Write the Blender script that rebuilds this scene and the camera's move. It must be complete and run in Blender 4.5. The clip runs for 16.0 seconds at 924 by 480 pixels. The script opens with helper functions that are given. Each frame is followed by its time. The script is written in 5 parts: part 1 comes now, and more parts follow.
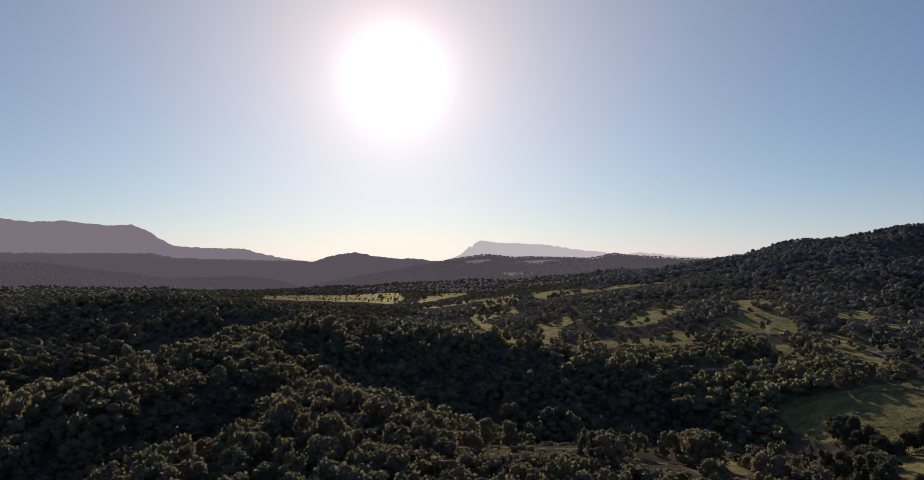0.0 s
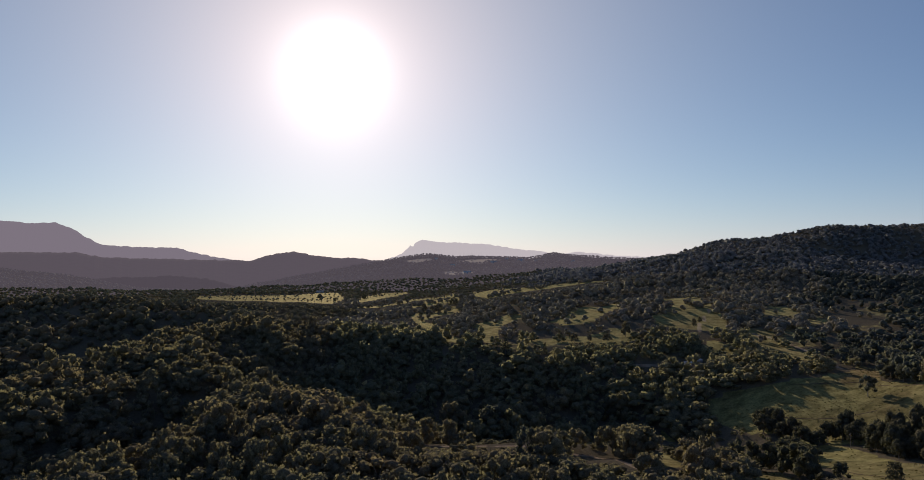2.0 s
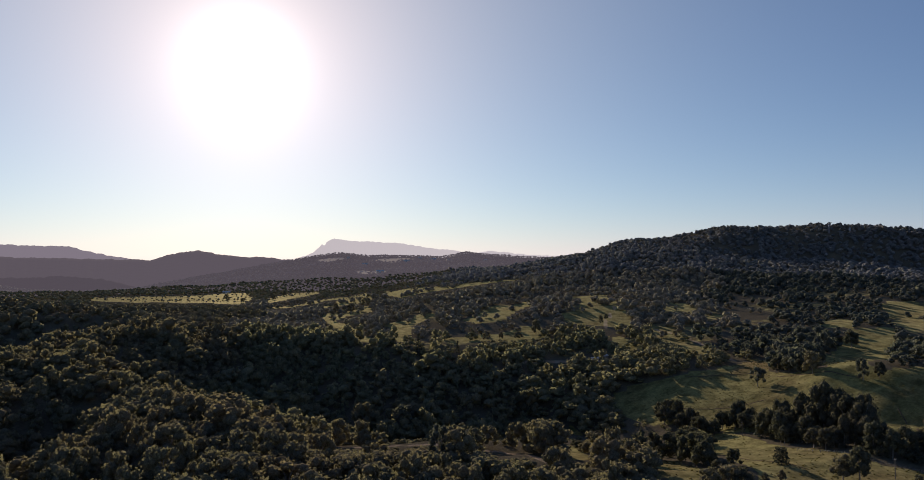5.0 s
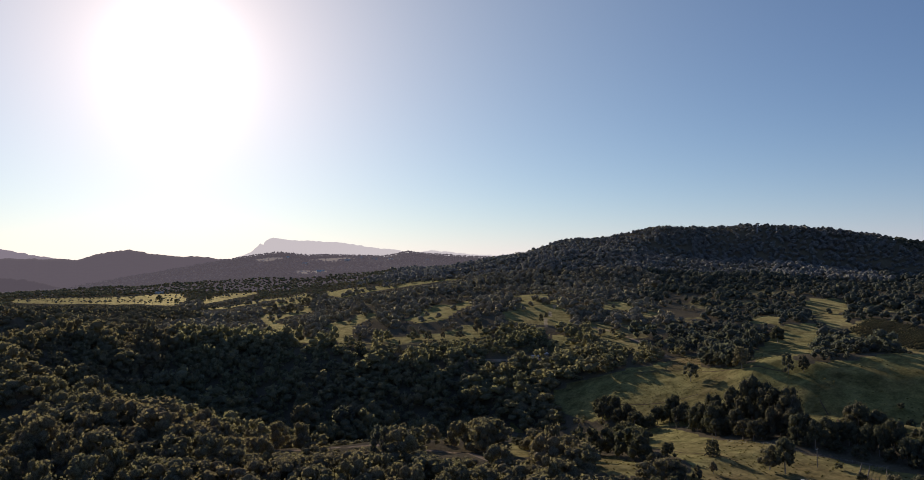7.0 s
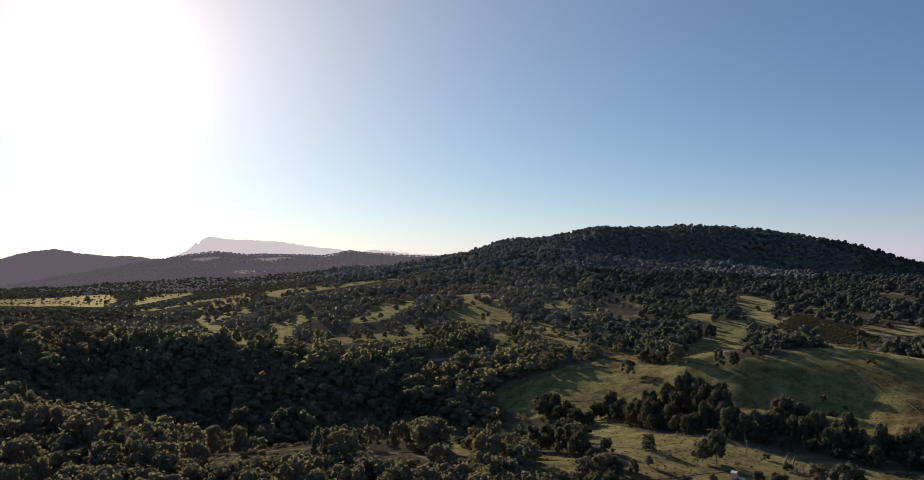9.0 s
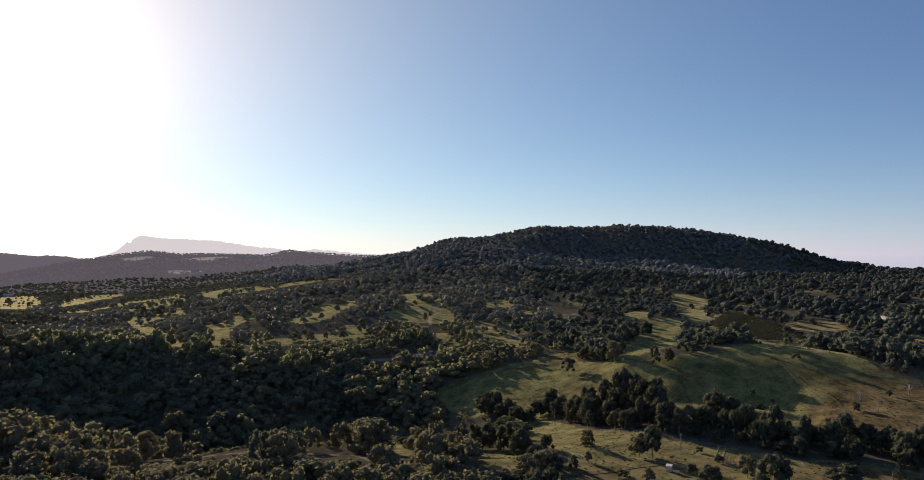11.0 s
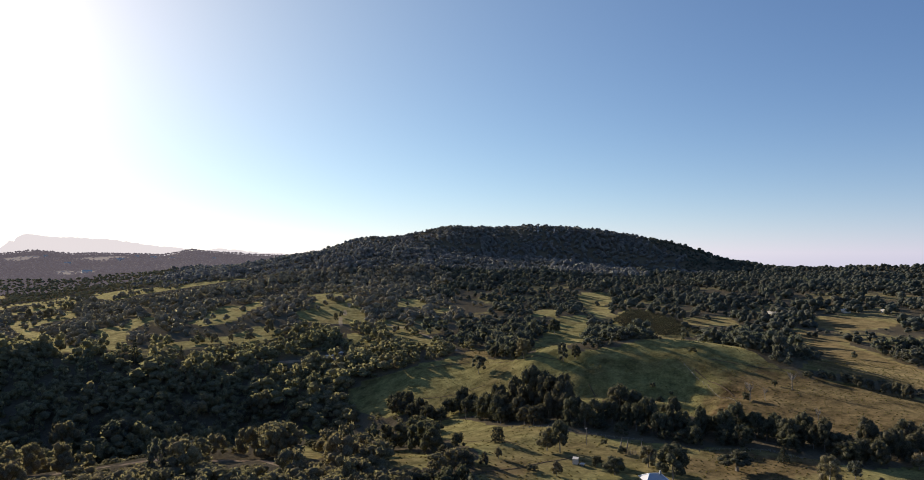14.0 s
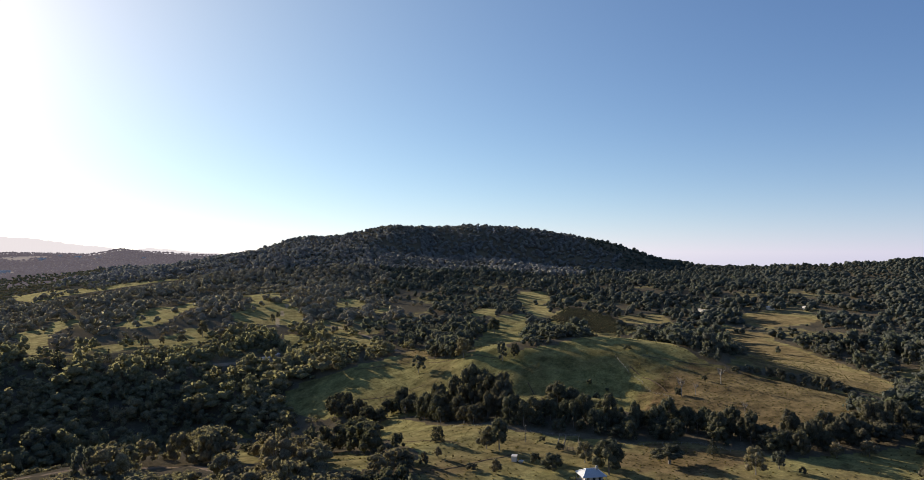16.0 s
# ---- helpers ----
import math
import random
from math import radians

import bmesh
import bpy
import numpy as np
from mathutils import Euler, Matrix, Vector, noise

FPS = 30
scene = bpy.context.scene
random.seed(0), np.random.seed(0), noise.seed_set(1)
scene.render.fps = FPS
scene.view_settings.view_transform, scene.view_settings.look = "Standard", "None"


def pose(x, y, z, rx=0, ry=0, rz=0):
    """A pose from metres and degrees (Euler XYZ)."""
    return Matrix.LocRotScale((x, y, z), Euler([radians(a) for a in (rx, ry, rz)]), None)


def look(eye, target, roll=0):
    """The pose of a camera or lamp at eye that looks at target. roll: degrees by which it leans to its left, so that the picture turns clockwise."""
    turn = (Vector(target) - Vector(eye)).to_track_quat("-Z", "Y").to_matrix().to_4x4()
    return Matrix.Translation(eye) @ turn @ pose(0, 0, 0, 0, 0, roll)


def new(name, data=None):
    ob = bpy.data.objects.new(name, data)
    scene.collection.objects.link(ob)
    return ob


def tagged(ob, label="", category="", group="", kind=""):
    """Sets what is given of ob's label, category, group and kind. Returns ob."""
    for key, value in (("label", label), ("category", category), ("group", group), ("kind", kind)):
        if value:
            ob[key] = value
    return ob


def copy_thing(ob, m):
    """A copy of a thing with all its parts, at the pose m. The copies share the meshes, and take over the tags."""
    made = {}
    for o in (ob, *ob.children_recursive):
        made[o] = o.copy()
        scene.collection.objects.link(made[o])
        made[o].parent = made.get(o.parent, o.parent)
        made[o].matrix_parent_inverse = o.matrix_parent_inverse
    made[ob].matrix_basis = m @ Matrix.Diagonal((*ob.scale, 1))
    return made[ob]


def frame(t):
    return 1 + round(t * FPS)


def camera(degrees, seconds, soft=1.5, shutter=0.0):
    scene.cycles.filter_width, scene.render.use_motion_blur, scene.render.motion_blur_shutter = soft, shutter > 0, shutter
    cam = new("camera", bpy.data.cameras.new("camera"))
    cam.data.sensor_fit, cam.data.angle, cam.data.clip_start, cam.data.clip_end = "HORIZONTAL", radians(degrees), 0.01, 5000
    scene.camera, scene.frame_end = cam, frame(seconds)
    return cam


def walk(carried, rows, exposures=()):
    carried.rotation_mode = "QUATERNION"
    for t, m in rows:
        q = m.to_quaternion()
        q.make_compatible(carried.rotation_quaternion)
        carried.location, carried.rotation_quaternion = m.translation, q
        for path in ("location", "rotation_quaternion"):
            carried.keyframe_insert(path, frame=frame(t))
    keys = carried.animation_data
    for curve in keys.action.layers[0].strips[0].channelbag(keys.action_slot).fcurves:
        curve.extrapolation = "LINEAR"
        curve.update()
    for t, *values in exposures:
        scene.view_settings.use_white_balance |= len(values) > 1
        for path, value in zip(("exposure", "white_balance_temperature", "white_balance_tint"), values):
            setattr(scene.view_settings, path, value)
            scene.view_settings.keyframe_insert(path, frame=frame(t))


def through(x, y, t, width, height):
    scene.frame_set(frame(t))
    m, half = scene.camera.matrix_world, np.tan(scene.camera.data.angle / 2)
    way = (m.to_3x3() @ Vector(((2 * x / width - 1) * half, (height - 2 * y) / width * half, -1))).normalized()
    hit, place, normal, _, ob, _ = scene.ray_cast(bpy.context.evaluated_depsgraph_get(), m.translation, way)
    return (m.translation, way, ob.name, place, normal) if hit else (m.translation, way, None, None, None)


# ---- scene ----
EYE_Z = 88.0                      # height of the eye over the valley floor
cam = camera(68.3, 16.0, soft=0.8)
walk(cam, [
    (0, pose(0, 0, EYE_Z, 91.405, 0, 0.035)),
    (0.5, pose(0, 0, EYE_Z, 91.391, 0, -1.214)),
    (1, pose(0, 0, EYE_Z, 91.377, 0, -2.458)),
    (1.5, pose(0, 0, EYE_Z, 91.362, 0, -3.696)),
    (2, pose(0, 0, EYE_Z, 91.348, 0, -4.930)),
    (2.5, pose(0, 0, EYE_Z, 91.335, 0, -6.159)),
    (3, pose(0, 0, EYE_Z, 91.321, 0, -7.385)),
    (3.5, pose(0, 0, EYE_Z, 91.308, 0, -8.607)),
    (4, pose(0, 0, EYE_Z, 91.295, 0, -9.826)),
    (5.25, pose(0, 0, EYE_Z, 91.264, 0, -12.862)),
    (6.5, pose(0, 0, EYE_Z, 91.233, 0, -15.888)),
    (7, pose(0, 0, EYE_Z, 91.222, 0, -17.097)),
    (7.5, pose(0, 0, EYE_Z, 91.210, 0, -18.306)),
    (8, pose(0, 0, EYE_Z, 91.199, 0, -19.515)),
    (8.5, pose(0, 0, EYE_Z, 91.188, 0, -20.725)),
    (9, pose(0, 0, EYE_Z, 91.177, 0, -21.935)),
    (10.25, pose(0, 0, EYE_Z, 91.152, 0, -24.968)),
    (11.5, pose(0, 0, EYE_Z, 91.127, 0, -28.017)),
    (12, pose(0, 0, EYE_Z, 91.118, 0, -29.242)),
    (12.5, pose(0, 0, EYE_Z, 91.109, 0, -30.471)),
    (13, pose(0, 0, EYE_Z, 91.100, 0, -31.704)),
    (13.5, pose(0, 0, EYE_Z, 91.091, 0, -32.942)),
    (14, pose(0, 0, EYE_Z, 91.082, 0, -34.185)),
    (14.5, pose(0, 0, EYE_Z, 91.074, 0, -35.434)),
    (15, pose(0, 0, EYE_Z, 91.066, 0, -36.688)),
    (15.5, pose(0, 0, EYE_Z, 91.058, 0, -37.949)),
    (16, pose(0, 0, EYE_Z, 91.051, 0, -39.217)),
], exposures=[(0.0, 0.27, 6800, 18), (4.0, 0.37, 6800, 18), (8.0, 0.55, 6850, 15.5), (12.0, 0.82, 6900, 13.5), (16.0, 1.07, 6950, 12)])

# ---- sky and sun ----
SUN_AZ, SUN_EL = -5.7, 14.9       # degrees; azimuth from +y towards +x
sun_dir = Vector((math.sin(radians(SUN_AZ)) * math.cos(radians(SUN_EL)),
                  math.cos(radians(SUN_AZ)) * math.cos(radians(SUN_EL)), math.sin(radians(SUN_EL))))


def make_world():
    world = bpy.data.worlds.new("sky")
    scene.world = world
    world.use_nodes = True
    nt = world.node_tree
    nt.nodes.clear()
    out = nt.nodes.new("ShaderNodeOutputWorld")
    sky = nt.nodes.new("ShaderNodeTexSky")
    sky.sky_type = "NISHITA"
    sky.sun_disc = False
    sky.sun_elevation, sky.sun_rotation = radians(SUN_EL), radians(SUN_AZ)
    sky.altitude, sky.air_density, sky.dust_density, sky.ozone_density = 100, 1.0, 0.0, 4.0
    blue = nt.nodes.new("ShaderNodeBackground")
    blue.inputs["Strength"].default_value = 0.05
    nt.links.new(sky.outputs["Color"], blue.inputs["Color"])
    # dusty air: a pale band towards the horizon and the bright ring of scattered light round the low sun
    co = nt.nodes.new("ShaderNodeTexCoord")

    def angle_to(direction):
        dot = nt.nodes.new("ShaderNodeVectorMath")
        dot.operation = "DOT_PRODUCT"
        dot.inputs[1].default_value = direction
        nt.links.new(co.outputs["Generated"], dot.inputs[0])
        ang = nt.nodes.new("ShaderNodeMath")
        ang.operation = "ARCCOSINE"
        nt.links.new(dot.outputs["Value"], ang.inputs[0])
        return ang.outputs[0]

    from_sun = angle_to(sun_dir)
    up = nt.nodes.new("ShaderNodeMath")
    up.operation = "SUBTRACT"
    up.inputs[0].default_value = math.pi / 2
    up.use_clamp = True
    nt.links.new(angle_to((0, 0, 1)), up.inputs[1])
    total = blue.outputs[0]
    for angle, width, tint in ((None, 1, (0.0, 0.008, 0.058)), (up.outputs[0], 4, (0.072, 0.086, 0.200)),
                               (from_sun, 22, (0.235, 0.300, 0.130)), (from_sun, 11, (0.66, 0.37, 0.32)), (from_sun, 1.5, (1.9, 2.2, 2.3))):
        bg = nt.nodes.new("ShaderNodeBackground")
        bg.inputs["Color"].default_value = (*tint, 1)
        if angle:
            div = nt.nodes.new("ShaderNodeMath")
            div.operation = "MULTIPLY"
            div.inputs[1].default_value = -1 / radians(width)
            nt.links.new(angle, div.inputs[0])
            ex = nt.nodes.new("ShaderNodeMath")
            ex.operation = "EXPONENT"
            nt.links.new(div.outputs[0], ex.inputs[0])
            nt.links.new(ex.outputs[0], bg.inputs["Strength"])
        add = nt.nodes.new("ShaderNodeAddShader")
        nt.links.new(total, add.inputs[0])
        nt.links.new(bg.outputs[0], add.inputs[1])
        total = add.outputs[0]
    nt.links.new(total, out.inputs["Surface"])


make_world()
sun = new("sun", bpy.data.lights.new("sun", "SUN"))
sun.data.energy, sun.data.angle, sun.data.color = 4.6, radians(0.6), (1.0, 0.91, 0.79)
sun.matrix_world = look((0, 0, 1500), Vector((0, 0, 1500)) - sun_dir * 10)


# ---- materials ----
def material(name, build):
    m = bpy.data.materials.new(name)
    m.use_nodes = True
    nt = m.node_tree
    nt.nodes.clear()
    out = nt.nodes.new("ShaderNodeOutputMaterial")
    nt.links.new(build(nt), out.inputs["Surface"])
    return m


def node(nt, kind, **values):
    n = nt.nodes.new(kind)
    for key, value in values.items():
        n.inputs[key.replace("_", " ")].default_value = value
    return n


def noise_tex(nt, scale, detail=4.0, rough=0.6, stretch=None):
    pos = nt.nodes.new("ShaderNodeNewGeometry")
    n = node(nt, "ShaderNodeTexNoise", Scale=scale, Detail=detail, Roughness=rough)
    if stretch:
        mul = nt.nodes.new("ShaderNodeVectorMath")
        mul.operation = "MULTIPLY"
        mul.inputs[1].default_value = stretch
        nt.links.new(pos.outputs["Position"], mul.inputs[0])
        nt.links.new(mul.outputs[0], n.inputs["Vector"])
    else:
        nt.links.new(pos.outputs["Position"], n.inputs["Vector"])
    return n.outputs["Fac"]


def ramp(nt, fac, *stops):
    r = nt.nodes.new("ShaderNodeValToRGB")
    while len(r.color_ramp.elements) < len(stops):
        r.color_ramp.elements.new(0.5)
    for e, (p, c) in zip(r.color_ramp.elements, stops):
        e.position, e.color = p, (*c, 1) if len(c) == 3 else c
    nt.links.new(fac, r.inputs["Fac"])
    return r.outputs["Color"]


def mix(nt, fac, a, b, mode="MIX"):
    m = nt.nodes.new("ShaderNodeMix")
    m.data_type, m.blend_type = "RGBA", mode
    for sock, v in ((m.inputs["Factor"], fac), (m.inputs["A"], a), (m.inputs["B"], b)):
        if isinstance(v, (int, float)):
            sock.default_value = v
        elif isinstance(v, tuple):
            sock.default_value = (*v, 1)
        else:
            nt.links.new(v, sock)
    return m.outputs["Result"]


def bump(nt, height, strength, distance):
    b = node(nt, "ShaderNodeBump", Strength=strength, Distance=distance)
    nt.links.new(height, b.inputs["Height"])
    return b.outputs["Normal"]


def principled(nt, color, rough=0.9, normal=None, metal=0.0, spec=0.2):
    p = node(nt, "ShaderNodeBsdfPrincipled", Roughness=rough, Metallic=metal)
    p.inputs["Specular IOR Level"].default_value = spec
    if isinstance(color, tuple):
        p.inputs["Base Color"].default_value = (*color, 1)
    else:
        nt.links.new(color, p.inputs["Base Color"])
    if normal is not None:
        nt.links.new(normal, p.inputs["Normal"])
    return p.outputs[0]


def foliage(name, dark, light, warm, through=0.35, air=None, rim=0.5, gloss=0.10, grain=1.6):
    """Leaves that let light through; grain: sprays of leaves to the metre; air: haze added as emission."""
    def build(nt):
        island = nt.nodes.new("ShaderNodeNewGeometry").outputs["Random Per Island"]
        col = ramp(nt, island, (0.0, dark), (1.0, light))
        patch = ramp(nt, noise_tex(nt, 0.02, 3), (0.42, (0, 0, 0)), (0.68, (1, 1, 1)))
        col = mix(nt, patch, col, mix(nt, 0.55, col, warm))
        sprays = noise_tex(nt, grain * 1.4, 4, 0.75)
        col = mix(nt, 1.0, col, ramp(nt, sprays, (0.34, (0.45, 0.45, 0.45)), (0.66, (1.35, 1.35, 1.35))), "MULTIPLY")
        d = node(nt, "ShaderNodeBsdfDiffuse", Roughness=0.5)
        t = node(nt, "ShaderNodeBsdfTranslucent")
        nt.links.new(col, d.inputs["Color"])
        nt.links.new(mix(nt, 1.0, col, (through, through, through * 0.7), "MULTIPLY"), t.inputs["Color"])
        m = node(nt, "ShaderNodeAddShader")
        nt.links.new(d.outputs[0], m.inputs[0])
        nt.links.new(t.outputs[0], m.inputs[1])
        # leaf wax and fine twigs that catch the light along the rims
        wax = node(nt, "ShaderNodeBsdfSheen", Roughness=0.6)
        nt.links.new(mix(nt, 1.0, col, (rim, rim, rim), "MULTIPLY"), wax.inputs["Color"])
        rims = node(nt, "ShaderNodeAddShader")
        nt.links.new(m.outputs[0], rims.inputs[0])
        nt.links.new(wax.outputs[0], rims.inputs[1])
        # waxy leaves glint towards the sun
        glint = node(nt, "ShaderNodeBsdfGlossy", Roughness=0.62)
        nt.links.new(mix(nt, 1.0, col, (gloss, gloss, gloss), "MULTIPLY"), glint.inputs["Color"])
        m = node(nt, "ShaderNodeAddShader")
        nt.links.new(rims.outputs[0], m.inputs[0])
        nt.links.new(glint.outputs[0], m.inputs[1])
        relief = bump(nt, noise_tex(nt, grain, 3, 0.7), 0.7, 1.45 / grain)
        nt.links.new(relief, d.inputs["Normal"])
        nt.links.new(relief, t.inputs["Normal"])
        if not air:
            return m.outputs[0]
        # distance haze: the leaves themselves give off the air colour
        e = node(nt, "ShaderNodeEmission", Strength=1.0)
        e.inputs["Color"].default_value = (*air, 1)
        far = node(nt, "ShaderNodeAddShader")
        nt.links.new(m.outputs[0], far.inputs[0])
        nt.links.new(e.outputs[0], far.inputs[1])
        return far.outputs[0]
    return material(name, build)


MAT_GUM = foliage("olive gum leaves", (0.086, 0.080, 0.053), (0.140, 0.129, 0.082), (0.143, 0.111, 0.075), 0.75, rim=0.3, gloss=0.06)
# gum leaves again, a little greener, and lightened for haze over the middle forest
MAT_SLOPE = foliage("haze-lightened green gum leaves", (0.096, 0.094, 0.060), (0.158, 0.152, 0.094), (0.158, 0.132, 0.086), 0.9, rim=0.3, gloss=0.05, grain=1.0)
# woodland leaf colour lifted to stand in for haze towards the sun
MAT_HAZED_WOODS = foliage("woodland leaves", (0.124, 0.117, 0.095), (0.185, 0.173, 0.138), (0.178, 0.150, 0.118), 0.9, rim=0.25, gloss=0.04, grain=0.7)
# the same woods without that lift, for bearings away from the sun
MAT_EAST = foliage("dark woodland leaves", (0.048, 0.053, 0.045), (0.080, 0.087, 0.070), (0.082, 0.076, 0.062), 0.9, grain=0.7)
# haze painted into the leaf colour: bluer and paler than the trees are
MAT_HILL = foliage("haze-blue hill leaves", (0.106, 0.108, 0.110), (0.158, 0.160, 0.154), (0.148, 0.135, 0.128), 0.9, grain=0.5)
MAT_PINE = foliage("pine needles", (0.036, 0.038, 0.028), (0.062, 0.064, 0.044), (0.056, 0.052, 0.040), 0.5)
MAT_RIDGE = foliage("hazy glowing leaves of the far ridge", (0.040, 0.040, 0.036), (0.072, 0.072, 0.062), (0.066, 0.060, 0.055), 0.6, (0.053, 0.047, 0.058), 0.5, grain=0.4)
# dark green of shrubs, darkened further for the unlit sides of trees
MAT_SHRUB_SHADE = foliage("shade-darkened shrub leaves", (0.044, 0.045, 0.032), (0.078, 0.078, 0.052), (0.076, 0.064, 0.046), 0.7)


def build_bark(nt):
    n = noise_tex(nt, 1.2, 5, 0.65, (3, 3, 0.6))
    return principled(nt, ramp(nt, n, (0.3, (0.10, 0.085, 0.07)), (0.7, (0.34, 0.31, 0.27))), 0.9, bump(nt, n, 0.4, 0.05))


MAT_BARK = material("pale bark", build_bark)


def build_ground(nt):
    grass = nt.nodes.new("ShaderNodeAttribute")
    grass.attribute_name = "grass"
    dry = nt.nodes.new("ShaderNodeAttribute")
    dry.attribute_name = "dry"
    bare = nt.nodes.new("ShaderNodeAttribute")
    bare.attribute_name = "bare"
    fine, mid, broad = noise_tex(nt, 0.7, 6, 0.75), noise_tex(nt, 0.12, 6, 0.7), noise_tex(nt, 0.025, 4)
    green = ramp(nt, mid, (0.36, (0.138, 0.126, 0.045)), (0.64, (0.350, 0.312, 0.112)))
    straw = ramp(nt, mid, (0.36, (0.062, 0.038, 0.019)), (0.64, (0.205, 0.124, 0.062)))
    # dry grass: by field, broken up by broad and middle noise
    add = nt.nodes.new("ShaderNodeMath")
    add.operation = "MULTIPLY_ADD"
    nt.links.new(broad, add.inputs[0])
    add.inputs[1].default_value = 1.1
    nt.links.new(dry.outputs["Fac"], add.inputs[2])
    turf = mix(nt, ramp(nt, add.outputs[0], (0.55, (0, 0, 0)), (1.1, (1, 1, 1))), green, straw)
    turf = mix(nt, 0.65, turf, ramp(nt, fine, (0.32, (0.25, 0.25, 0.25)), (0.68, (1.0, 1.0, 1.0))), "MULTIPLY")
    soil = ramp(nt, mid, (0.3, (0.22, 0.15, 0.09)), (0.7, (0.42, 0.32, 0.22)))
    floor = ramp(nt, fine, (0.3, (0.085, 0.070, 0.048)), (0.75, (0.19, 0.156, 0.100)))
    edge = nt.nodes.new("ShaderNodeMath")
    edge.operation = "MULTIPLY_ADD"
    nt.links.new(mid, edge.inputs[0])
    edge.inputs[1].default_value = 0.7
    nt.links.new(grass.outputs["Fac"], edge.inputs[2])
    col = mix(nt, ramp(nt, edge.outputs[0], (0.72, (0, 0, 0)), (0.95, (1, 1, 1))), floor, turf)
    edge2 = nt.nodes.new("ShaderNodeMath")
    edge2.operation = "MULTIPLY_ADD"
    nt.links.new(mid, edge2.inputs[0])
    edge2.inputs[1].default_value = 0.6
    nt.links.new(bare.outputs["Fac"], edge2.inputs[2])
    col = mix(nt, ramp(nt, edge2.outputs[0], (0.75, (0, 0, 0)), (1.0, (1, 1, 1))), col, soil)
    rough = mix(nt, 0.5, fine, mid)
    d = node(nt, "ShaderNodeBsdfDiffuse", Roughness=0.6)
    nt.links.new(col, d.inputs["Color"])
    nt.links.new(bump(nt, rough, 1.0, 1.1), d.inputs["Normal"])
    # fine blades that shine with the low sun behind them
    fuzz = node(nt, "ShaderNodeBsdfSheen", Roughness=0.45)
    blades = ramp(nt, edge.outputs[0], (0.72, (0, 0, 0)), (0.95, (0.105, 0.092, 0.050)))
    fuzz_colour = mix(nt, 0.7, blades, ramp(nt, mid, (0.36, (0.3, 0.3, 0.3)), (0.64, (1, 1, 1))), "MULTIPLY")
    nt.links.new(fuzz_colour, fuzz.inputs["Color"])
    both = node(nt, "ShaderNodeAddShader")
    nt.links.new(d.outputs[0], both.inputs[0])
    nt.links.new(fuzz.outputs[0], both.inputs[1])
    shine = node(nt, "ShaderNodeBsdfGlossy", Roughness=0.6)
    nt.links.new(mix(nt, 1.0, fuzz_colour, (0.17, 0.17, 0.17), "MULTIPLY"), shine.inputs["Color"])
    sward = node(nt, "ShaderNodeAddShader")
    nt.links.new(both.outputs[0], sward.inputs[0])
    nt.links.new(shine.outputs[0], sward.inputs[1])
    return sward.outputs[0]


MAT_GROUND = material("pasture and forest floor", build_ground)


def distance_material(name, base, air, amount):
    """Far wooded range: its own surface, with haze painted over it as an even glow."""
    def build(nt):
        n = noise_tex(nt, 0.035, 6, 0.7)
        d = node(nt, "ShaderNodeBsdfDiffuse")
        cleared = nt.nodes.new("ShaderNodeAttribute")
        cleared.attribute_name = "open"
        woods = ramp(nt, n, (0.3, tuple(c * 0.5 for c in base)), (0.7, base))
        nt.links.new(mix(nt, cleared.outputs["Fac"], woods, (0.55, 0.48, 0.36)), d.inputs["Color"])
        # the air's light is put in as emission of the range itself
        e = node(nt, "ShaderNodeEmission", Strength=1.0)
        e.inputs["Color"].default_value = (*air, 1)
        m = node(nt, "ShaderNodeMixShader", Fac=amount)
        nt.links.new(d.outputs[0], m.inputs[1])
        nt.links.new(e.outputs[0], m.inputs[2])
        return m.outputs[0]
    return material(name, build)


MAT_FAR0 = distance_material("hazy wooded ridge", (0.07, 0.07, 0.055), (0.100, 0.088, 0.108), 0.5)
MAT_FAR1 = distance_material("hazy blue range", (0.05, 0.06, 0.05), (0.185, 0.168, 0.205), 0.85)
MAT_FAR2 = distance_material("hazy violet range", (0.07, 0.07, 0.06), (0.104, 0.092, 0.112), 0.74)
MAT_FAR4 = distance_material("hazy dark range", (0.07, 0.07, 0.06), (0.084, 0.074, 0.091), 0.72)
MAT_FAR3 = distance_material("haze-pale escarpment", (0.05, 0.06, 0.05), (0.42, 0.405, 0.43), 0.93)


# Ground heights ------------------------------------------------------
TABLE = np.random.RandomState(7).rand(256, 256)


def lattice(x, y, size):
    """Smooth value noise, -1 to 1, with cells of that size."""
    x, y = np.asarray(x, float) / size, np.asarray(y, float) / size
    i, j = np.floor(x).astype(int), np.floor(y).astype(int)
    u, v = x - i, y - j
    u, v = u * u * (3 - 2 * u), v * v * (3 - 2 * v)
    a, b = TABLE[i % 256, j % 256], TABLE[(i + 1) % 256, j % 256]
    c, d = TABLE[i % 256, (j + 1) % 256], TABLE[(i + 1) % 256, (j + 1) % 256]
    return 2 * ((a * (1 - u) + b * u) * (1 - v) + (c * (1 - u) + d * u) * v) - 1


def ease(v, a, b):
    s = np.clip((v - a) / (b - a), 0, 1)
    return s * s * (3 - 2 * s)


def polar(az, r):
    return r * math.sin(math.radians(az)), r * math.cos(math.radians(az))


